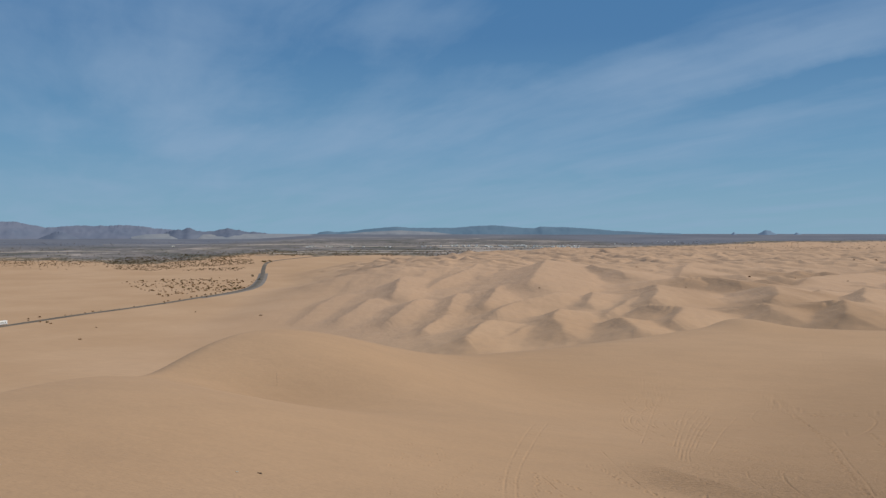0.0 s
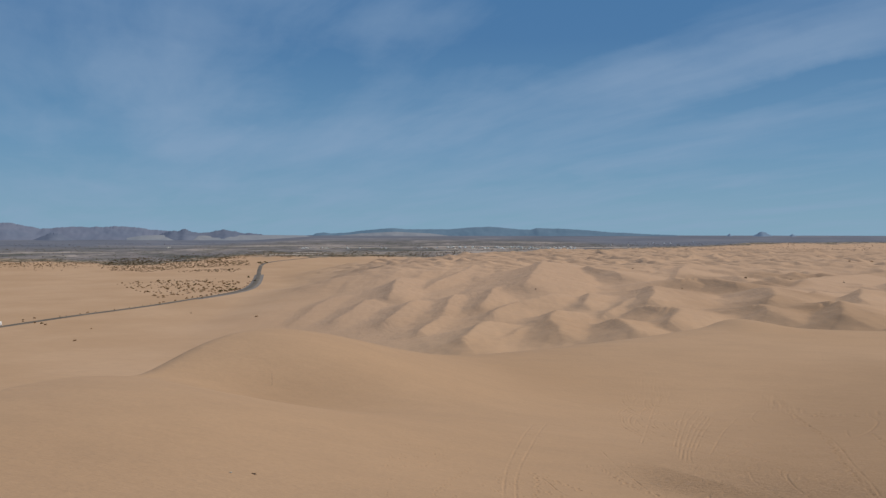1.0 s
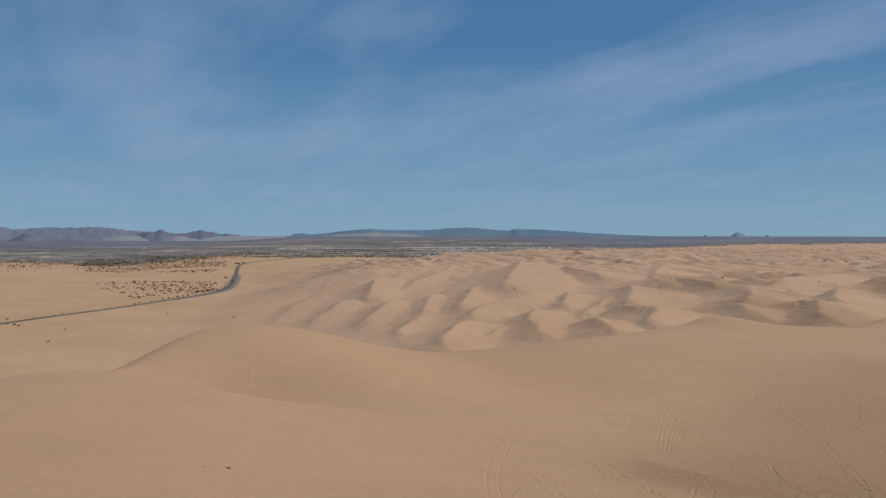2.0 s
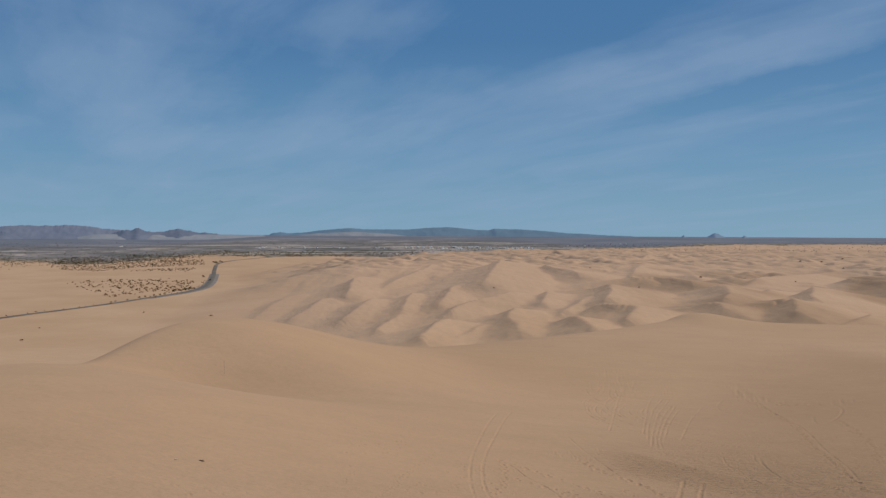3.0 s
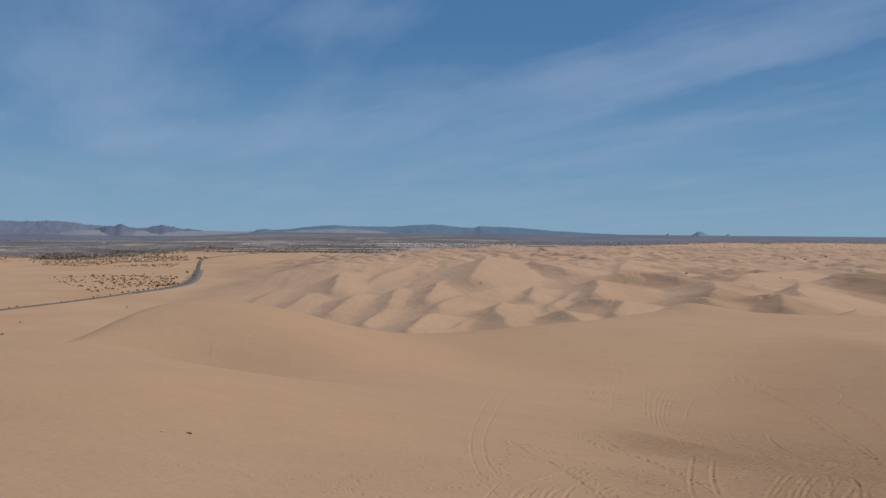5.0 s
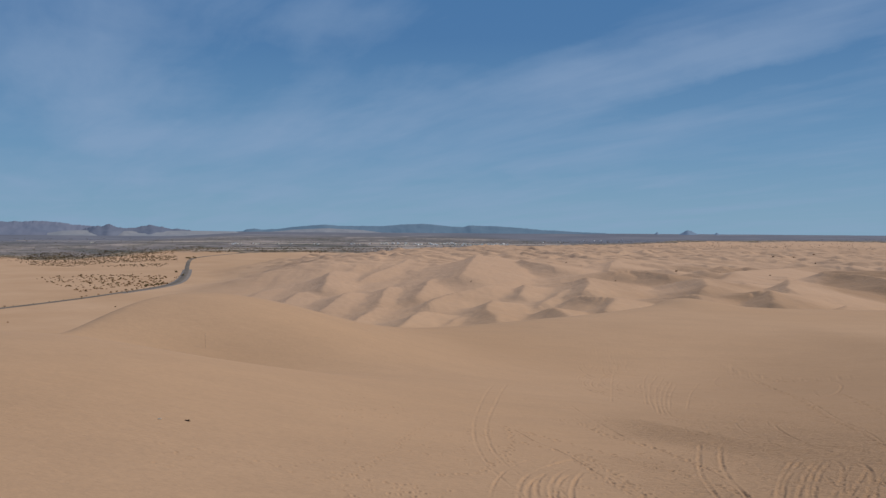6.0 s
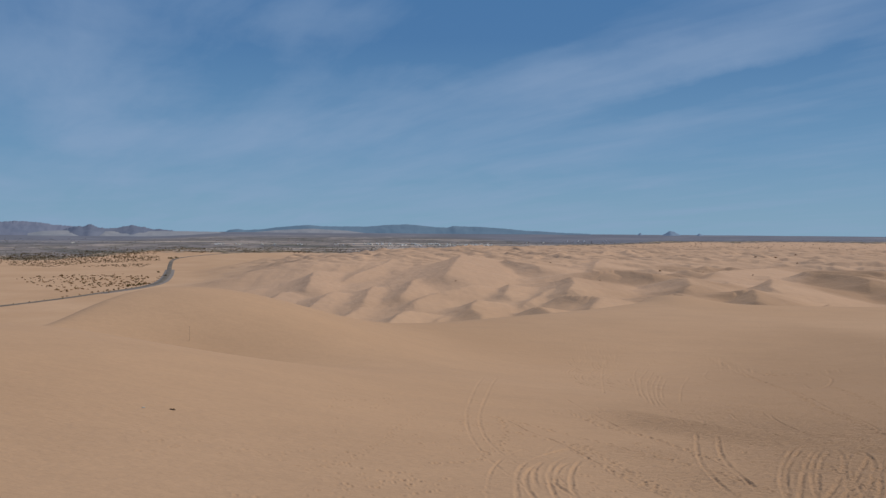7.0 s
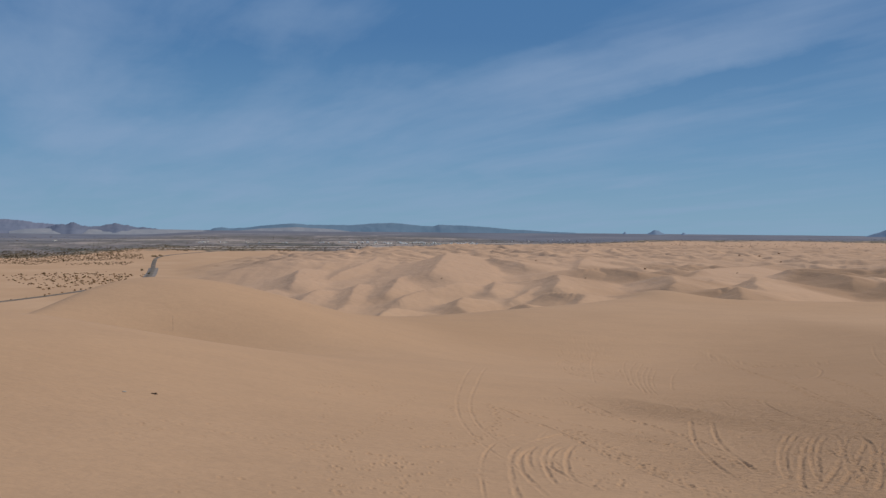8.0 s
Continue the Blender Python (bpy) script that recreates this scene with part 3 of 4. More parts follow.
def turns(count, cx, cy, near, far, start, end, seed, wide=0.24, deep=0.038):
    """Scratchy bits of circles where bikes have spun round a spot."""
    some = random.Random(seed)
    for _ in range(count):
        r, a = some.uniform(near, far), radians(some.uniform(start, end))
        span, x, y = radians(some.uniform(25, 70)), cx + some.uniform(-2, 2), cy + some.uniform(-3, 3)
        tyre_track([(x + r * math.cos(a + span * k / 4), y + 1.5 * r * math.sin(a + span * k / 4)) for k in range(5)], wide * some.uniform(0.8, 1.2), deep * some.uniform(0.6, 1.2))


turns(36, 34, 88, 6, 16, 100, 225, 41, 0.17, 0.038)
turns(26, 33, 104, 5, 13, 90, 210, 42, 0.18, 0.04)
turns(14, 26, 44, 3, 8, 80, 250, 43, 0.2, 0.036)
turns(12, 30, 60, 3, 8, 60, 200, 46, 0.16, 0.03)
turns(7, 12, 46, 2.5, 7, 60, 230, 44, 0.2, 0.026)
turns(7, 47, 96, 2, 6, 0, 330, 45)
# dotted trails, pressed along thin single tracks
tyre_track([(5.5, 62.2), (6.9, 61.0), (7.6, 57.8), (8.6, 54.5), (9.1, 49.4), (9.3, 46.2), (9.5, 43.5), (9.9, 41.6), (10.2, 39.0)], 0.15, 0.03)
tyre_track([(12.9, 71.9), (13.1, 67.0), (13.6, 62.5), (14.0, 59.0), (14.7, 56.5), (15.3, 52.7), (15.3, 49.1), (14.9, 45.8), (14.4, 42.8)], 0.15, 0.03)
tyre_track([(40.8, 109.3), (41.0, 99.3), (38.4, 86.0), (36.1, 78.0), (33.8, 71.3), (30.2, 60.9), (28.3, 55.6)], 0.2, 0.035)
tyre_track([(9.4, 47.0), (11.4, 50.3), (12.9, 51.9), (13.8, 51.4)], 0.15, 0.025)
footprints([(6.8, 57.0), (8.1, 55.6), (9.2, 54.1), (9.1, 50.0), (9.4, 45.2), (10.0, 42.9), (10.5, 40.3), (11.0, 38.5)], 1, 0.42)
footprints([(9.7, 54.6), (9.9, 50.1), (10.0, 45.7), (10.3, 42.5)], 2, 0.42)
footprints([(12.0, 64.4), (13.0, 60.3), (14.6, 56.7), (15.4, 52.3), (15.6, 50.0)], 3, 0.42)
footprints([(42.0, 112.9), (41.9, 102.5), (37.4, 84.0), (33.3, 72.0), (29.5, 60.9), (27.7, 54.0)], 4, 0.5)
footprints([(2.2, 62.7), (0.4, 57.2), (-1.2, 51.0), (-2.9, 46.0), (-4.0, 44.5)], 6, 0.4, 0.65)
footprints([(-7.8, 37.9), (-7.4, 38.9), (-6.5, 39.8), (-5.7, 39.7)], 7, 0.4, 0.65)
footprints([(43.5, 113.7), (43.4, 107.0), (44.7, 101.3)], 8, 0.6)
footprints([(43.4, 101.4), (48.3, 101.8), (55.1, 103.8)], 9, 0.6)
footprints([(7.8, 60.4), (10.6, 56.0), (13.6, 49.0), (15.0, 42.0)], 11)
footprints([(1.0, 47), (3.4, 48.6), (6.0, 56.0), (6.6, 62.0)], 12)
footprints([(44.0, 88), (40.0, 76), (35.6, 66), (31.4, 57)], 13, 0.6)
footprints([(52.0, 92), (46.0, 80), (39.6, 66), (34.0, 56)], 14, 0.6)


def scuffs(count, x0, x1, y0, y1, seed):
    """Loose kicked-up spots between the trails."""
    some = random.Random(seed)
    while count:
        x, y = some.uniform(x0, x1), some.uniform(y0, y1)
        if perlin(np.array([x / 6]), np.array([y / 9]), 83)[0] > 0.02:
            PRINTS.append((x, y, some.uniform(0.4, 0.9)))
            count -= 1


scuffs(900, -4, 30, 36, 66, 7)
scuffs(140, -16, 0, 36, 48, 8)
scuffs(260, 14, 60, 64, 100, 9)


def carve(z, far, turn):
    """Presses the tracks and prints into the sheet's heights; rows lie at far metres, columns at turn radians."""
    def window(px, py, reach):
        r, a = math.hypot(px, py), math.atan2(px, py)
        i0, i1 = np.searchsorted(far, (r - reach, r + reach))
        j0, j1 = np.searchsorted(turn, (a - reach / r, a + reach / r))
        return i0, i1, j0, j1

    press = np.zeros(z.shape)
    for knots, half, deep in TRACKS:
        line = spline(knots, 0.09)
        spans = np.array([window(px, py, 0.7) for px, py in line])
        i0, i1, j0, j1 = spans[:, 0].min(), spans[:, 1].max(), spans[:, 2].min(), spans[:, 3].max()
        x, y = far[i0:i1, None] * np.sin(turn[j0:j1]), far[i0:i1, None] * np.cos(turn[j0:j1])
        gap = np.full(x.shape, 9.0)
        sway = 0.06 * perlin(x / 0.9, y / 0.9, 63)
        for (px, py), (a0, a1, b0, b1) in zip(line, spans):
            box = (slice(a0 - i0, a1 - i0), slice(b0 - j0, b1 - j0))
            gap[box] = np.minimum(gap[box], np.hypot(x[box] - px, y[box] - py))
        gap = np.maximum(gap + sway, 0)
        ends = smooth(0.0, 2.5, np.minimum(np.hypot(x - line[0, 0], y - line[0, 1]), np.hypot(x - line[-1, 0], y - line[-1, 1])))
        worn = np.clip(0.8 + 1.5 * perlin(x / 2.3, y / 2.3, 61) + 1.3 * perlin(x / 0.5, y / 0.5, 62), 0.1, 1.7) * ends
        groove = -deep * (1 - smooth(half * 0.45, half * 1.15, gap))
        berm = 0.45 * deep * np.exp(-((gap - half * 1.55) / (half * 0.55)) ** 2)
        dent = worn * (groove + berm)
        old = press[i0:i1, j0:j1]
        press[i0:i1, j0:j1] = np.where(np.abs(dent) > np.abs(old), dent, old)
    z += press
    some = random.Random(3)
    for px, py, size in PRINTS:
        i0, i1, j0, j1 = window(px, py, 0.55)
        x, y = far[i0:i1, None] * np.sin(turn[j0:j1]), far[i0:i1, None] * np.cos(turn[j0:j1])
        a = some.uniform(0, 3.14)
        u, v = (x - px) * math.cos(a) + (y - py) * math.sin(a), (y - py) * math.cos(a) - (x - px) * math.sin(a)
        d = np.hypot(u / 1.5, v) / (0.100 * size * max(1.0, math.hypot(px, py) / 60))
        z[i0:i1, j0:j1] += size * (-0.054 * np.exp(-d ** 4) + 0.024 * np.exp(-((d - 1.5) / 0.45) ** 2) * (1 + some.uniform(-0.6, 0.6) * np.sign(u)))


# ---------------------------------------------------------------- ground sheet
def make_ground():
    """One sheet from under the camera to the horizon, finest ahead of it."""
    ahead = np.radians(np.concatenate([np.arange(-34, -14, 0.11), np.arange(-14, -4, 0.09), np.arange(-4, 33, 0.06), np.arange(33, 40.01, 0.11)]))
    rest = np.radians(np.linspace(40, 326, 96)[1:-1])
    turn = np.concatenate([ahead, rest])
    far = np.concatenate([np.linspace(2, 24, 14), np.geomspace(25.5, 36, 40)[:-1], np.arange(36, 64, 0.11), np.arange(64, 112, 0.22), np.geomspace(112, 400, 130), np.geomspace(402, 2400, 460), np.geomspace(2420, 5600, 70)])
    x = far[:, None] * np.sin(turn)[None, :]
    y = far[:, None] * np.cos(turn)[None, :]
    z = land(x, y)
    carve(z[:, :len(ahead)], far, ahead)
    rows, cols = x.shape
    co = np.stack([x, y, z], -1).reshape(-1, 3)
    co = np.concatenate([co, [[0, 0, float(land(np.zeros(1), np.zeros(1))[0])]]])
    i, j = np.meshgrid(np.arange(rows - 1), np.arange(cols), indexing="ij")
    k = (j + 1) % cols
    quads = np.stack([i * cols + j, i * cols + k, (i + 1) * cols + k, (i + 1) * cols + j], -1).reshape(-1, 4)[:, ::-1]
    j = np.arange(cols)
    fan = np.stack([j, (j + 1) % cols, np.full(cols, rows * cols)], -1)
    mesh = bpy.data.meshes.new("ground")
    mesh.vertices.add(len(co))
    mesh.vertices.foreach_set("co", co.ravel())
    loops = np.concatenate([quads.ravel(), fan.ravel()])
    mesh.loops.add(len(loops))
    mesh.loops.foreach_set("vertex_index", loops)
    starts = np.concatenate([np.arange(len(quads)) * 4, len(quads) * 4 + np.arange(cols) * 3])
    mesh.polygons.add(len(starts))
    mesh.polygons.foreach_set("loop_start", starts)
    mesh.polygons.foreach_set("use_smooth", np.ones(len(starts), bool))
    mesh.update(calc_edges=True)
    scrub = mesh.attributes.new("scrub", "FLOAT", "POINT")
    scrub.data.foreach_set("value", scrub_share(co[:, 0], co[:, 1]))
    coarse_shade = mesh.attributes.new("coarse_shade", "FLOAT", "POINT")
    coarse_shade.data.foreach_set("value", coarse_shade_share(co[:, 0], co[:, 1]))
    # painted haze for the flat, stronger far off and to both sides
    hazed_flat = mesh.attributes.new("flat_haze", "FLOAT", "POINT")
    hazed_flat.data.foreach_set("value", smooth(3300, 4500, np.hypot(co[:, 0], co[:, 1]) + 500 * perlin(co[:, 0] / 900, co[:, 1] / 900, 91) + 1300 * smooth(-0.17, -0.34, co[:, 0] / np.maximum(co[:, 1], 1)) + 1100 * smooth(0.1, 0.25, co[:, 0] / np.maximum(co[:, 1], 1))))
    # share of painted haze on the dunes, growing with distance
    pale = mesh.attributes.new("sand_haze", "FLOAT", "POINT")
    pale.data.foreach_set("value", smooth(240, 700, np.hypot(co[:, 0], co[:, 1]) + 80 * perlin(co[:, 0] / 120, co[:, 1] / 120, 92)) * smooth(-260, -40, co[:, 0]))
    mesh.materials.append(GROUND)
    ground = new("ground", mesh)
    return tagged(ground, "rippled tan dune sand running out to a grey scrub flat", "desert ground", kind="structure")


make_ground()


# ---------------------------------------------------------------- far mountains
def mountain_material(name, low, high):
    m, tree, shader = material(name, 1.0)
    pos = tree.nodes.new("ShaderNodeNewGeometry").outputs["Position"]
    n = noise_node(tree, mapped(tree, pos, (0.006, 0.006, 0.02)), 1.0, 6, 0.6)
    link(tree, ramp(tree, n, (0.35, low), (0.65, high)), shader.inputs["Base Color"])
    return m


def bearing(degrees, far):
    return far * math.sin(radians(degrees)), far * math.cos(radians(degrees))


# rock and sand colours with the blue of the air's haze painted in
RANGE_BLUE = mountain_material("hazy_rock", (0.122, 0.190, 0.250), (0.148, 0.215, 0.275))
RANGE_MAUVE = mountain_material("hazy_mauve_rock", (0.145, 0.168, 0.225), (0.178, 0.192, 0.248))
HILL_DARK = mountain_material("hazy_dark_rock", (0.122, 0.142, 0.192), (0.156, 0.172, 0.218))
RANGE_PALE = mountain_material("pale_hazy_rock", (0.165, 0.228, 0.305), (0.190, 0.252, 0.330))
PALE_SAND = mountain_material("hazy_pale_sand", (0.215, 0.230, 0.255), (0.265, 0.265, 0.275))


def mountain_range(name, label, far, profile, mat, deep=200, seed=1, base=-32.0, jag=2.2, folds=0.2):
    """A ridge; its profile lists bearing in degrees and the height of the skyline over eye level."""
    at, high = np.array(profile[0::2], float), np.array(profile[1::2], float)
    n, k = int((at[-1] - at[0]) * 60) + 20, 34
    spread = np.linspace(at[0], at[-1], n)
    tops = np.interp(spread, at, high) + 18.0
    crag = perlin(spread * 3.1, spread * 0 + seed + 0.4, seed) + 0.7 * perlin(spread * 9.0, spread * 0 + 7.3, seed + 1) + 0.4 * perlin(spread * 24.0, spread * 0 + 2.3, seed + 2)
    tops = tops + jag * crag * np.clip((tops - base - 8) / 25, 0, 1)
    w = np.exp(-0.5 * (np.arange(-24, 25) / 10.0) ** 2)
    broad = np.convolve(np.pad(tops, 24, mode="edge"), w / w.sum(), mode="valid")
    A, dp = np.meshgrid(np.radians(spread), np.linspace(-1, 1, k), indexing="ij")
    reach = far + dp * deep * (0.3 + 0.7 * ((broad - base) / (broad - base).max()))[:, None]
    x, y = reach * np.sin(A), reach * np.cos(A)
    shape = np.clip(1 - np.abs(dp), 0, 1) ** 0.9
    gully = perlin(x / 60, y / 90, seed + 3) + 0.5 * perlin(x / 26, y / 34, seed + 4)
    z = base + (broad[:, None] - base) * shape * (1 + folds * gully * (1 - shape ** 3)) + (tops - broad)[:, None] * np.exp(-(dp / 0.12) ** 2)
    idx = np.arange(n * k).reshape(n, k)
    faces = np.stack([idx[:-1, :-1], idx[1:, :-1], idx[1:, 1:], idx[:-1, 1:]], -1).reshape(-1, 4)
    mesh = bpy.data.meshes.new(name)
    mesh.from_pydata(np.stack([x, y, z], -1).reshape(-1, 3).tolist(), [], faces.tolist())
    mesh.materials.append(mat)
    mesh.polygons.foreach_set("use_smooth", np.ones(len(mesh.polygons), bool))
    return tagged(new(name, mesh), label, "mountain range", group="mountains on the horizon", kind="structure")




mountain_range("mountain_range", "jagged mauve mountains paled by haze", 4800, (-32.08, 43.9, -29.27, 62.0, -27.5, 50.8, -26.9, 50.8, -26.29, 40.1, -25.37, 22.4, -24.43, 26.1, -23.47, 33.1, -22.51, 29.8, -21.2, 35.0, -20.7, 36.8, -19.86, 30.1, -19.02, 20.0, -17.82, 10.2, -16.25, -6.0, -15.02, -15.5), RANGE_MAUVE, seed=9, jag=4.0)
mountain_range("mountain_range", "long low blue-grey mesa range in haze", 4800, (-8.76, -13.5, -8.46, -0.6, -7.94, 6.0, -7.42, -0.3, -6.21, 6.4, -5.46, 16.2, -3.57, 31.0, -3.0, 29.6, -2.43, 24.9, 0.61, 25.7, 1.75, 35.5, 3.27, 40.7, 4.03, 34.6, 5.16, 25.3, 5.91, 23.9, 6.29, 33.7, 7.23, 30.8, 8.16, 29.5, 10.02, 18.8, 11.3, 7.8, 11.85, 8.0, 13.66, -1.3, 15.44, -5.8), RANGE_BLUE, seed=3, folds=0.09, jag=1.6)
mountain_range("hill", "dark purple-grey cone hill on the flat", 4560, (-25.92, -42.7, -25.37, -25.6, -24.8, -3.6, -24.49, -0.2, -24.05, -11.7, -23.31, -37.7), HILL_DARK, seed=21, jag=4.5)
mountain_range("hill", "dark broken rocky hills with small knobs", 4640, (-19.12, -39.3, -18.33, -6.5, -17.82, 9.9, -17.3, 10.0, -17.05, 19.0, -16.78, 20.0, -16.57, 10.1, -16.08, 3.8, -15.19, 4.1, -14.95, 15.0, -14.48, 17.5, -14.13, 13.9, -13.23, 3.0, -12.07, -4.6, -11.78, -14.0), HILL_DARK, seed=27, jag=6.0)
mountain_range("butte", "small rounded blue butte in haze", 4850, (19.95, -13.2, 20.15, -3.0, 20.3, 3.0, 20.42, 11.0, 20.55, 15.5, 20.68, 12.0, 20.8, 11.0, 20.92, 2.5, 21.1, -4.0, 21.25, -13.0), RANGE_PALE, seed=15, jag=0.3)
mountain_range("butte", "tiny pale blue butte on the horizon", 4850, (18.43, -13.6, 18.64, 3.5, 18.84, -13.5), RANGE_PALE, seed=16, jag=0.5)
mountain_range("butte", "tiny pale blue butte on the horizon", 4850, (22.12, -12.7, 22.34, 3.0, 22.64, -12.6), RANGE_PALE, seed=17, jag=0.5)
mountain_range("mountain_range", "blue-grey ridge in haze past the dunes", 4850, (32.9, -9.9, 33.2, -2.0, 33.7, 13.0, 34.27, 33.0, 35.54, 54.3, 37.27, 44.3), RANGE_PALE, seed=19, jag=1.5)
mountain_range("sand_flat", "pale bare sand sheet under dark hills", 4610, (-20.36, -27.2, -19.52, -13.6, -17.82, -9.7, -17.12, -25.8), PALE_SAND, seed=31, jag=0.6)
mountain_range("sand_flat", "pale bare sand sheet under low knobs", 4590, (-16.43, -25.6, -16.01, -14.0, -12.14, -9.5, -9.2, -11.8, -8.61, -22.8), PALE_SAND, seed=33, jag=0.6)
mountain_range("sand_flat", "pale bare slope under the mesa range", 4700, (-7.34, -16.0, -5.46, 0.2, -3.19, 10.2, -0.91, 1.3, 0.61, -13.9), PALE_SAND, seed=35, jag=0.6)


# ---------------------------------------------------------------- helpers for things
def part(name, bm, mat, parent=None, label=""):
    """Links a bmesh as one mesh object, under a parent if one is given."""
    mesh = bpy.data.meshes.new(name)
    bm.to_mesh(mesh)
    bm.free()
    mesh.materials.append(mat)
    ob = new(name, mesh)
    ob.parent = parent
    return tagged(ob, label) if label else ob


def raw(name, verts, faces, mat, parent=None, flat=True):
    mesh = bpy.data.meshes.new(name)
    mesh.from_pydata(np.asarray(verts).tolist(), [], np.asarray(faces).tolist())
    mesh.materials.append(mat)
    if not flat:
        mesh.polygons.foreach_set("use_smooth", np.ones(len(mesh.polygons), bool))
    ob = new(name, mesh)
    ob.parent = parent
    return ob


def height(x, y):
    return float(land(np.array([float(x)]), np.array([float(y)]))[0])


def ribbon(name, line, offsets, lifts, mat):
    """A strip laid on the land along a line; offsets across it, each with its lift."""
    way = np.gradient(line, axis=0)
    way = way / np.linalg.norm(way, axis=1, keepdims=True)
    side = np.stack([way[:, 1], -way[:, 0]], -1)
    off, lift = np.array(offsets), np.array(lifts)
    x = line[:, :1] + side[:, :1] * off
    y = line[:, 1:] + side[:, 1:] * off
    z = land(x, y) + lift
    n, k = x.shape
    idx = np.arange(n * k).reshape(n, k)
    faces = np.stack([idx[:-1, :-1], idx[:-1, 1:], idx[1:, 1:], idx[1:, :-1]], -1).reshape(-1, 4)[:, ::-1]
    return raw(name, np.stack([x, y, z], -1).reshape(-1, 3), faces, mat, flat=False)


# ---------------------------------------------------------------- road
def make_asphalt():
    m, tree, shader = material("worn_asphalt", 0.85)
    pos = tree.nodes.new("ShaderNodeNewGeometry").outputs["Position"]
    n = noise_node(tree, mapped(tree, pos, (0.05, 0.05, 1)), 1.0, 5, 0.6)
    drift = noise_node(tree, mapped(tree, pos, (0.02, 0.02, 1), 0, (5, 3, 0)), 1.0, 4, 0.6)
    base = ramp(tree, n, (0.3, (0.105, 0.088, 0.070)), (0.7, (0.165, 0.136, 0.106)))
    link(tree, mix(tree, math_node(tree, "MULTIPLY", ramp(tree, drift, (0.55, 0.0), (0.7, 1.0)), 0.5), base, (0.34, 0.25, 0.17)), shader.inputs["Base Color"])
    return m


ASPHALT = make_asphalt()
ROAD = spline([(-374, 500), (-357, 590), (-340, 673), (-325, 740), (-304, 812), (-283, 916), (-260, 1017), (-255, 1098), (-271, 1224),
               (-309, 1427), (-356, 1655), (-387, 1830), (-385, 1915), (-354, 1995), (-308, 2097)], 12)
tagged(ribbon("road", ROAD, (-4.3, -3.4, -3.1, 0, 3.1, 3.4, 4.3), (-0.25, 0.30, 0.42, 0.50, 0.42, 0.30, -0.25), ASPHALT),
       "narrow grey asphalt road with sand blown over its edges", "road", kind="structure")


SHOULDER = plain("grey_road_gravel", (0.20, 0.172, 0.150), 0.95, vary=0.3, scale=0.15)
bend = ROAD[(ROAD[:, 1] > 930) & (ROAD[:, 1] < 1500)]
tagged(ribbon("road_shoulder", bend, (-7.6, -6.6, 0, 8.4, 9.6), (-0.3, 0.12, 0.16, 0.12, -0.3), SHOULDER), "grey gravel shoulder on both sides of the asphalt road", "road shoulder", kind="structure")


def dirt_track(knots, wide, label):
    line = spline([bearing(a, r) for a, r in knots], 30)
    h = wide / 2
    return tagged(ribbon("dirt_track", line, (-h - 3, -h, 0, h, h + 3), (-0.6, 0.7, 0.8, 0.7, -0.6), PALE_DIRT), label, "dirt track", kind="structure")


PALE_DIRT = plain("pale_graded_dirt", (0.40, 0.33, 0.275), 0.95, vary=0.25, scale=0.02)
dirt_track([(-31, 2330), (-27, 2370), (-24, 2390), (-21, 2350)], 11, "pale graded dirt track across the scrub flat")
dirt_track([(-10, 2330), (-7, 2350), (-3, 2360), (0, 2380), (3, 2400)], 22, "pale dirt track along the foot of the dunes")
dirt_track([(-1.5, 2690), (2, 2760), (6, 2760), (10, 2700), (13, 2720)], 40, "wide pale dirt strip beside the camp")
dirt_track([(-0.6, 2555), (3, 2570), (6, 2590), (9.4, 2600)], 34, "pale trampled dirt strip between parked campers")
dirt_track([(-9.6, 2640), (-6, 2650), (-2, 2640)], 18, "pale dirt track past a few campers")
dirt_track([(-12, 2235), (-8, 2260), (-4, 2265), (0, 2270)], 16, "pale dirt track behind the last dunes")
dirt_track([(-22, 2900), (-15, 2840), (-8, 2880), (-3, 2920)], 12, "pale dirt track on the far flat")


# ---------------------------------------------------------------- small things on the near sand
WOOD_DARK = plain("weathered_dark_wood", (0.095, 0.062, 0.040), 0.9, vary=0.4, scale=14)
PLASTIC_PALE = plain("sun_bleached_plastic", (0.50, 0.45, 0.37), 0.6, vary=0.1, scale=10)


def tube(line, radii, sides=7):
    """A bmesh limb along 3D points with a radius at each."""
    bm = bmesh.new()
    rings = []
    for k, (p, r) in enumerate(zip(line, radii)):
        p = Vector(p)
        way = (Vector(line[min(k + 1, len(line) - 1)]) - Vector(line[max(k - 1, 0)])).normalized()
        a = way.orthogonal().normalized()
        b = way.cross(a)
        rings.append([bm.verts.new(p + r * (math.cos(j * 2 * math.pi / sides) * a + math.sin(j * 2 * math.pi / sides) * b)) for j in range(sides)])
    for r0, r1 in zip(rings, rings[1:]):
        for j in range(sides):
            bm.faces.new((r0[j], r0[(j + 1) % sides], r1[(j + 1) % sides], r1[j]))
    bm.faces.new(rings[0][::-1])
    bm.faces.new(rings[-1])
    return bm


def make_driftwood(x, y):
    z = height(x, y)
    root = new("driftwood")
    root.matrix_world = pose(x, y, z) @ Matrix.Scale(0.85, 4)
    part("log", tube([(-0.20, 0.06, 0.03), (-0.10, 0.03, 0.045), (0.01, 0.0, 0.035), (0.11, -0.05, 0.03), (0.20, -0.10, 0.025)], [0.025, 0.035, 0.032, 0.028, 0.015]), WOOD_DARK, root)
    part("twig", tube([(0.05, -0.01, 0.07), (0.12, -0.08, 0.10), (0.16, -0.14, 0.12)], [0.018, 0.012, 0.006]), WOOD_DARK, root)
    return tagged(root, "short dark weathered driftwood lying on tan sand", "driftwood")


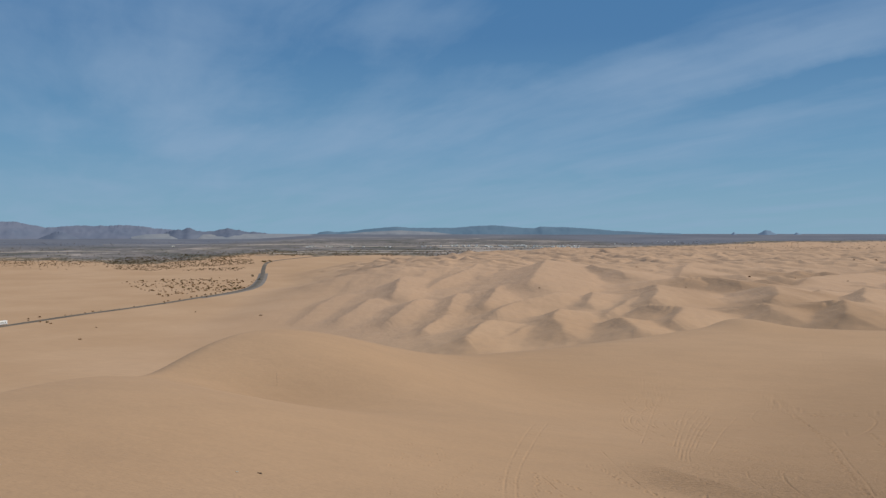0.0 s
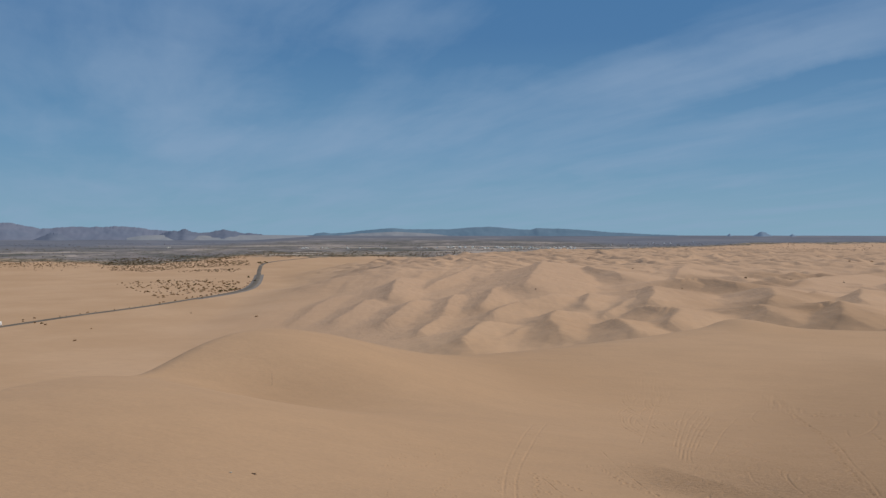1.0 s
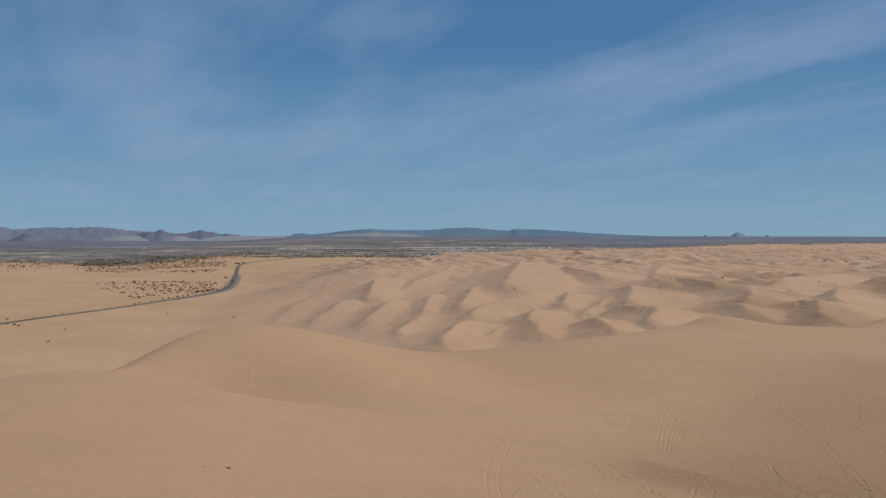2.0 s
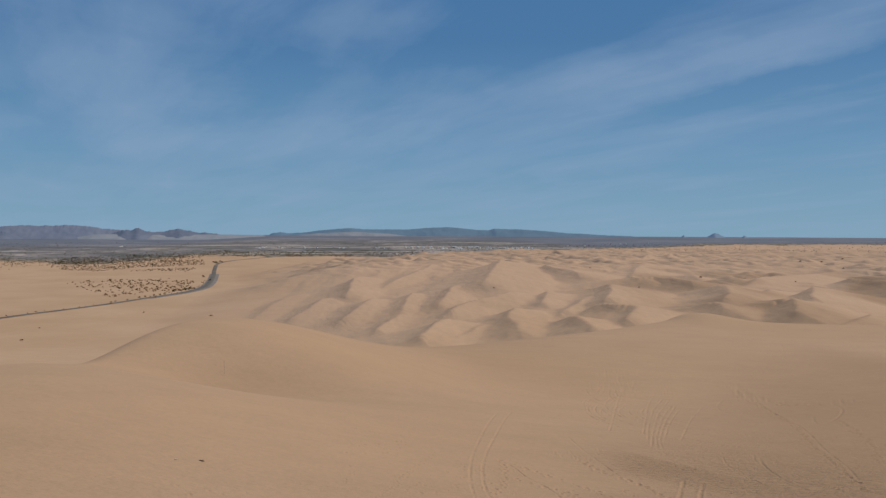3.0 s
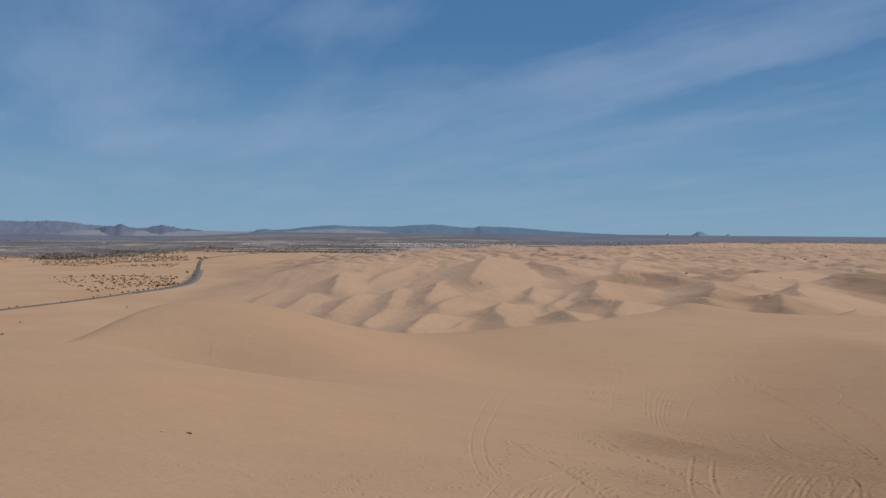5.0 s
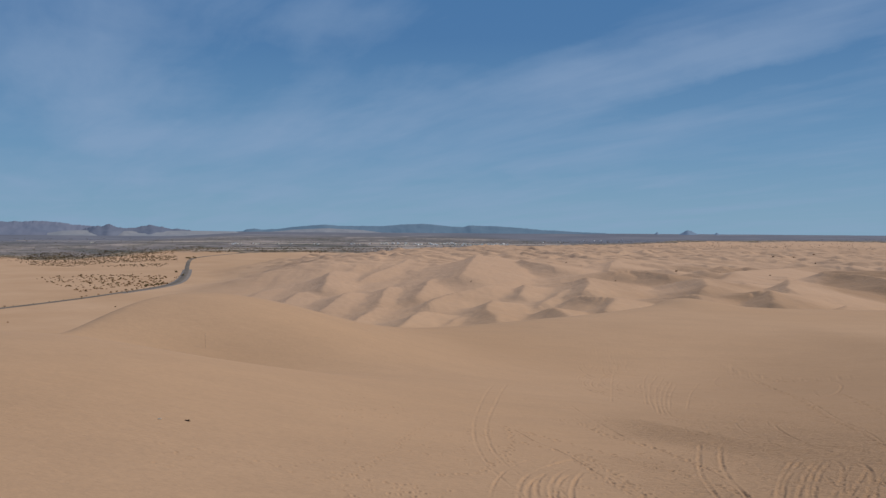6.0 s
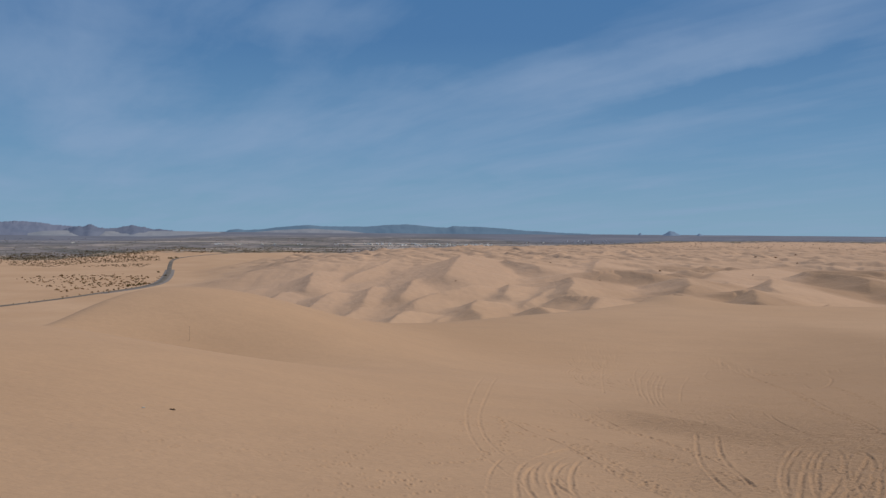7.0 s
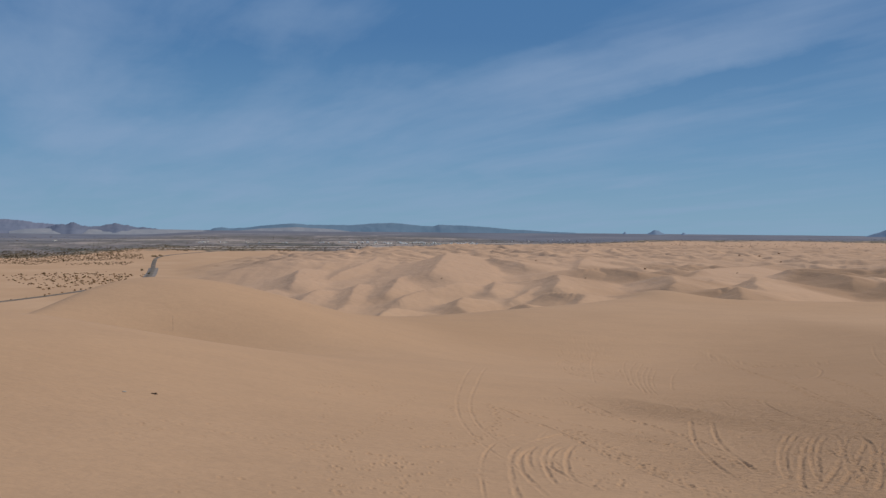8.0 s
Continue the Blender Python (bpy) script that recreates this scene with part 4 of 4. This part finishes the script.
def make_scrap(x, y):
    bm = bmesh.new()
    bmesh.ops.create_cube(bm, size=1.0, matrix=Matrix.Diagonal((0.17, 0.09, 0.04, 1)))
    bmesh.ops.bevel(bm, geom=bm.edges[:], offset=0.012, segments=2, affect="EDGES")
    for v in bm.verts:
        v.co.z += 0.10 * v.co.x * v.co.x * 8
    ob = part("plastic_scrap", bm, PLASTIC_PALE)
    ob.matrix_world = pose(x, y, height(x, y) + 0.02, 4, 6, 25)
    return tagged(ob, "small sun-bleached plastic scrap on tan sand", "litter")


def make_stake(x, y):
    root = new("wooden_stake")
    root.location = (x, y, height(x, y))
    part("post", tube([(0, 0, -0.3), (0.01, 0, 0.5), (-0.02, 0.01, 1.0), (0.0, 0.0, 1.35)], [0.011, 0.011, 0.010, 0.008]), plain("grey_stake_wood", (0.30, 0.22, 0.15), 0.9, vary=0.3, scale=9), root)
    part("tie", tube([(0.0, 0.0, 1.12), (0.0, 0.0, 1.20)], [0.018, 0.017]), plain("faded_tape", (0.45, 0.36, 0.28), 0.8, vary=0.2, scale=9), root, "faded tape wound round the stake")
    return tagged(root, "thin weathered wooden stake standing in the dune slope", "stake")


make_driftwood(-11.5, 52.2)
make_scrap(-12.8, 51.8)
make_stake(-17.7, 88.6)


# ---------------------------------------------------------------- desert shrubs
def make_leaf(name, low, high):
    m, tree, shader = material(name, 0.9)
    pick = tree.nodes.new("ShaderNodeNewGeometry").outputs["Random Per Island"]
    link(tree, ramp(tree, pick, (0.0, low), (1.0, high)), shader.inputs["Base Color"])
    return m


LEAF_DRY = make_leaf("dry_olive_leaf", (0.150, 0.080, 0.026), (0.330, 0.185, 0.070))
LEAF_GREEN = make_leaf("dusty_green_leaf", (0.085, 0.066, 0.020), (0.180, 0.135, 0.045))
LEAF_FAR = make_leaf("mixed_dry_scrub", (0.070, 0.050, 0.024), (0.200, 0.130, 0.062))
BARK = plain("grey_brown_bark", (0.10, 0.075, 0.05), 0.95, vary=0.3, scale=6)


def tufts(some, wide, tall, count, size):
    """Small leaf clumps spread through a ragged low dome: corners and faces."""
    verts, faces = [], []
    lobes = [(some.uniform(-0.55, 0.55), some.uniform(-0.55, 0.55), some.uniform(0.45, 0.8), some.uniform(0.6, 1.0)) for _ in range(6)]
    for _ in range(count):
        lx, ly, lr, lh = some.choice(lobes)
        a, r, h = some.uniform(0, 6.283), lr * some.random() ** 0.5, some.random()
        x = (lx + r * math.cos(a) * (1 - 0.4 * h)) * wide / 2
        y = (ly + r * math.sin(a) * (1 - 0.4 * h)) * wide / 2
        z = tall * (0.10 + 0.9 * h * lh * (1 - 0.5 * r))
        s = size * some.uniform(0.6, 1.3)
        base = len(verts)
        for _ in range(4):
            verts.append((x + some.uniform(-s, s), y + some.uniform(-s, s), max(0.02, z + some.uniform(-s, s) * 0.8)))
        faces += [(base, base + 1, base + 2), (base, base + 2, base + 3), (base, base + 3, base + 1)]
    return verts, faces


def make_shrub(seed, wide, tall, leaf, label):
    some = random.Random(seed)
    root = new("desert_shrub")
    verts, faces = tufts(some, wide, tall, 110, 0.16 * wide ** 0.5 + 0.06)
    raw("crown", verts, faces, leaf, root)
    for k in range(4):
        a = k * 1.6 + some.uniform(-0.4, 0.4)
        r = wide * 0.3
        bm = tube([(0.05 * math.cos(a), 0.05 * math.sin(a), -0.25), (r * 0.4 * math.cos(a), r * 0.4 * math.sin(a), tall * 0.35),
                   (r * math.cos(a), r * math.sin(a), tall * 0.75)], [0.09, 0.06, 0.02], 5)
        part("stem", bm, BARK, root)
    return tagged(root, label, "shrub")


SHRUBS = [make_shrub(1, 3.6, 2.0, LEAF_DRY, "round dry olive-brown desert shrub on pale sand"),
          make_shrub(2, 4.6, 2.4, LEAF_DRY, "wide dry brown desert shrub on pale sand"),
          make_shrub(3, 2.8, 1.6, LEAF_GREEN, "small dusty green desert shrub on pale sand"),
          make_shrub(4, 5.4, 2.8, LEAF_GREEN, "large dusty green desert bush on pale sand")]
used = set()


def plant(kind, x, y, size, turn, group):
    m = pose(x, y, height(x, y) - 0.05, 0, 0, turn) @ Matrix.Scale(size, 4)
    if kind in used:
        ob = copy_thing(SHRUBS[kind], Matrix())
        ob.matrix_basis = m
    else:
        used.add(kind)
        ob = SHRUBS[kind]
        ob.matrix_basis = m
    return tagged(ob, group=group)


def inside(x, y, corners):
    hit = False
    for (ax, ay), (bx, by) in zip(corners, corners[1:] + corners[:1]):
        if (ay > y) != (by > y) and x < ax + (y - ay) * (bx - ax) / (by - ay):
            hit = not hit
    return hit


def plant_thicket():
    some = random.Random(11)
    corners = [(-480, 1225), (-387, 1080), (-314, 945), (-290, 930), (-272, 957), (-268, 1105), (-310, 1313), (-387, 1370), (-409, 1324), (-458, 1300)]
    clumps = [(some.uniform(-450, -280), some.uniform(950, 1350)) for _ in range(44)]
    done = 0
    while done < 290:
        cx, cy = some.choice(clumps)
        x, y = (some.gauss(cx, 15), some.gauss(cy, 24)) if some.random() < 0.75 else (some.uniform(-480, -265), some.uniform(930, 1370))
        if inside(x, y, corners):
            plant(some.choice((0, 0, 1, 1, 2, 3)), x, y, some.uniform(0.42, 0.9), some.uniform(0, 360), "shrubs beside the road")
            done += 1


plant_thicket()
for k, (x, y, size) in enumerate([(-267, 1078, 1.5), (-273, 1070, 1.1), (-277, 1062, 1.3), (-268, 1096, 1.0), (-287, 1300, 1.2), (-318, 1395, 1.1), (-324, 1420, 0.9),
                                  (-396, 1860, 1.9), (-404, 1872, 1.6), (-388, 1880, 1.4), (-398, 1905, 1.3), (-351, 712, 0.7), (-349, 727, 0.7), (-330, 689, 0.6),
                                  (-322, 684, 0.9), (-314, 674, 0.7), (-249, 576, 0.55), (-230, 778, 0.6), (-268, 649, 0.45), (-154, 704, 0.6), (-290, 873, 0.9), (-270, 955, 0.8)]):
    plant(3 if k < 11 else k % 3, x, y, size, 47 * k, "shrubs along the road")
for k, (x, y, size) in enumerate([(262, 735, 0.7), (303, 740, 0.8), (318, 742, 0.7), (352, 860, 0.8), (410, 905, 0.8), (330, 700, 0.6), (365, 705, 0.6), (208, 930, 0.7),
                                  (430, 1010, 0.9), (540, 1130, 0.9), (610, 1210, 1.0), (520, 980, 0.8), (700, 1320, 1.1), (450, 1240, 1.0), (240, 1180, 0.9), (180, 640, 0.35), (70, 640, 0.35)]):
    plant(k % 3, x, y, size, 61 * k, "lone shrubs in the dune field")


def fringe():
    """Low bushes on the sand bank along the road's edge."""
    some = random.Random(17)
    stretch = ROAD[(ROAD[:, 1] > 640) & (ROAD[:, 1] < 1300)]
    for x, y in stretch:
        if some.random() < 0.75:
            plant(some.choice((0, 1, 2)), x - some.uniform(7, 11), y + some.uniform(-5, 5), some.uniform(0.3, 0.6), some.uniform(0, 360), "shrubs along the road")
        if y > 960 and y < 1120:
            plant(some.choice((0, 1, 3)), x - some.uniform(8, 18), y + some.uniform(-5, 5), some.uniform(0.5, 0.9), some.uniform(0, 360), "shrubs along the road")


fringe()


def scatter_scrub():
    """Far scrub past counting: belts on the flat and along the foot of the dunes."""
    some = random.Random(23)
    spots = []
    band = [(-600, 1540), (-385, 1575), (-405, 1790), (-470, 2060), (-645, 2080), (-760, 1965), (-720, 1810)]
    while len(spots) < 1500:
        x, y = some.uniform(-760, -380), some.uniform(1540, 2080)
        if inside(x, y, band) and perlin(np.array([x / 90]), np.array([y / 160]), 81)[0] > -0.2:
            spots.append((x, y, some.uniform(2.8, 5.6)))
    for _ in range(1150):
        a = some.uniform(-33, -13)
        r = some.gauss(1950 + 190 * min(max((a + 20) / 4, 0), 1), 75)
        spots.append((r * math.sin(radians(a)), r * math.cos(radians(a)), some.uniform(3, 6.5)))
    for _ in range(1300):
        a = some.uniform(-13, 2)
        r = 2190 + 50 * math.sin(a * 2) + some.uniform(-30, 190)
        spots.append((r * math.sin(radians(a)), r * math.cos(radians(a)), some.uniform(3, 7)))
    for _ in range(800):
        a = some.uniform(-2, 38)
        r = 2330 + 44 * max(a, 0) + some.uniform(-120, 330)
        spots.append((r * math.sin(radians(a)), r * math.cos(radians(a)), some.uniform(3, 7.5)))
    for _ in range(1500):
        a, r = some.uniform(-34, 38), 2150 + 1300 * some.random() ** 1.5
        spots.append((r * math.sin(radians(a)), r * math.cos(radians(a)), some.uniform(3.5, 8)))
    xs, ys = np.array([s[0] for s in spots]), np.array([s[1] for s in spots])
    zs = land(xs, ys)
    verts, faces = [], []
    for x, y, z, (_, _, wide) in zip(xs, ys, zs, spots):
        v, f = tufts(some, wide, wide * 0.55, 14, 0.6)
        base = len(verts)
        verts += [(x + a, y + b, z + c) for a, b, c in v]
        faces += [(p + base, q + base, r + base) for p, q, r in f]
    return tagged(raw("desert_scrub", verts, faces, LEAF_FAR), "scattered dry olive-brown scrub on the far flat", "scrub", kind="stuff")


scatter_scrub()


# ---------------------------------------------------------------- camp of motorhomes
WHITE = plain("white_gelcoat", (0.86, 0.85, 0.82), 0.35, vary=0.04, scale=1.5)
CREAM = plain("cream_gelcoat", (0.70, 0.66, 0.58), 0.4, vary=0.05, scale=1.5)
GLASS_DARK = plain("tinted_glass", (0.02, 0.022, 0.025), 0.12, vary=0.2)
RUBBER = plain("black_rubber", (0.025, 0.025, 0.025), 0.85, vary=0.2)
STRIPE = plain("grey_stripe_vinyl", (0.25, 0.26, 0.29), 0.5, vary=0.1)
STEEL = plain("dull_steel", (0.45, 0.45, 0.46), 0.45, 0.8, vary=0.1)


def block(x0, x1, y0, y1, z0, z1, round_off=0.08):
    bm = bmesh.new()
    bmesh.ops.create_cube(bm, size=1.0, matrix=Matrix.Translation(((x0 + x1) / 2, (y0 + y1) / 2, (z0 + z1) / 2)) @ Matrix.Diagonal((x1 - x0, y1 - y0, z1 - z0, 1)))
    if round_off:
        bmesh.ops.bevel(bm, geom=bm.edges[:], offset=round_off, segments=2, affect="EDGES")
    return bm


def wheel(parent, x, y, r=0.42, wide=0.26):
    bm = bmesh.new()
    bmesh.ops.create_cone(bm, cap_ends=True, segments=18, radius1=r, radius2=r, depth=wide, matrix=Matrix.Translation((x, y, r)) @ Matrix.Rotation(math.pi / 2, 4, "X"))
    bmesh.ops.bevel(bm, geom=bm.edges[:], offset=0.03, segments=1, affect="EDGES")
    tyre = part("wheel", bm, RUBBER, parent)
    bm = bmesh.new()
    bmesh.ops.create_cone(bm, cap_ends=True, segments=14, radius1=r * 0.55, radius2=r * 0.5, depth=wide + 0.04, matrix=Matrix.Translation((x, y, r)) @ Matrix.Rotation(math.pi / 2, 4, "X"))
    part("rim", bm, STEEL, tyre)


def make_motorhome(paint, label):
    root = new("motorhome")
    bm = block(-4.6, 3.2, -1.25, 1.25, 0.55, 3.35, 0.18)
    part("body", bm, paint, root)
    bm = block(2.6, 4.6, -1.12, 1.12, 0.50, 2.25, 0.15)
    for v in bm.verts:
        if v.co.z > 1.4 and v.co.x > 4:
            v.co.x -= 0.65
    part("cab", bm, paint, root)
    part("overcab", block(2.9, 4.3, -1.2, 1.2, 2.2, 3.3, 0.22), paint, root)
    part("windscreen", block(3.72, 4.06, -0.95, 0.95, 1.45, 2.12, 0.03), GLASS_DARK, root)
    for y in (-1.26, 1.26):
        for x in (-3.4, -1.4, 1.0):
            part("window", block(x, x + 1.1, y - 0.02, y + 0.02, 1.75, 2.5, 0.0), GLASS_DARK, root)
        part("stripe", block(-4.4, 3.1, y - 0.012, y + 0.012, 1.05, 1.35, 0.0), STRIPE, root)
    part("roof_unit", block(-1.6, -0.6, -0.4, 0.4, 3.33, 3.62, 0.08), paint, root)
    for x in (-2.9, 3.5):
        for y in (-1.1, 1.1):
            wheel(root, x, y)
    return tagged(root, label, "motorhome", group="camp on the flat")


def make_trailer(paint, label):
    root = new("camping_trailer")
    bm = block(-3.9, 3.6, -1.22, 1.22, 0.60, 3.25, 0.2)
    for v in bm.verts:
        if v.co.x > 3 and v.co.z < 1.6:
            v.co.x -= 0.7
    part("body", bm, paint, root)
    for y in (-1.23, 1.23):
        for x in (-3.0, -0.6, 1.6):
            part("window", block(x, x + 0.9, y - 0.02, y + 0.02, 1.7, 2.45, 0.0), GLASS_DARK, root)
    part("door", block(0.5, 1.2, -1.26, -1.22, 0.75, 2.6, 0.0), STRIPE, root)
    part("tow_bar", block(3.0, 5.0, -0.08, 0.08, 0.50, 0.64, 0.0), STEEL, root)
    for x in (-0.8, 0.2):
        for y in (-1.08, 1.08):
            wheel(root, x, y, 0.36, 0.22)
    return tagged(root, label, "trailer", group="camp on the flat")


CAMPERS = [make_motorhome(WHITE, "white motorhome with tinted windows parked on the flat"),
           make_trailer(WHITE, "white camping trailer parked on the flat"),
           make_motorhome(CREAM, "cream motorhome with tinted windows parked on the flat"),
           make_trailer(CREAM, "cream camping trailer parked on the flat")]


def set_camp():
    some = random.Random(31)
    spots = [(a + some.uniform(-0.05, 0.05), 2590 + some.uniform(-40, 40)) for a in
             (-9.25, -9.1, -8.98, -8.8, -8.0, -7.85, -7.68, -6.4, -6.28, -5.6, -4.05, -3.9, -3.78, -1.6, -1.45, -1.05, -0.4)]
    spots += [(some.uniform(0.3, 8.9), 2570 + 75 * some.randrange(3) + some.uniform(-18, 18)) for _ in range(96)]
    spots += [(-17.9, 2620), (-17.8, 2650), (14.6, 3300), (15.0, 3320), (16.4, 3500), (13.9, 3300), (11.2, 2950), (12.3, 3000)]
    for k, (a, r) in enumerate(spots):
        x, y = bearing(a, r)
        m = pose(x, y, height(x, y) - 0.05, 0, 0, some.choice((40, 50, 60, 35, 225, 75)) + some.uniform(-12, 12))
        if k < 4:
            CAMPERS[k].matrix_basis = m
        else:
            copy_thing(CAMPERS[some.choice((0, 1, 1, 2, 3))], m)


set_camp()
on_road = copy_thing(CAMPERS[0], pose(-347.0, 662.5, height(-347, 662.5) + 0.42, 0, 0, 77))
tagged(on_road, "white motorhome with tinted windows on the asphalt road", "motorhome", group="vehicle on the road")
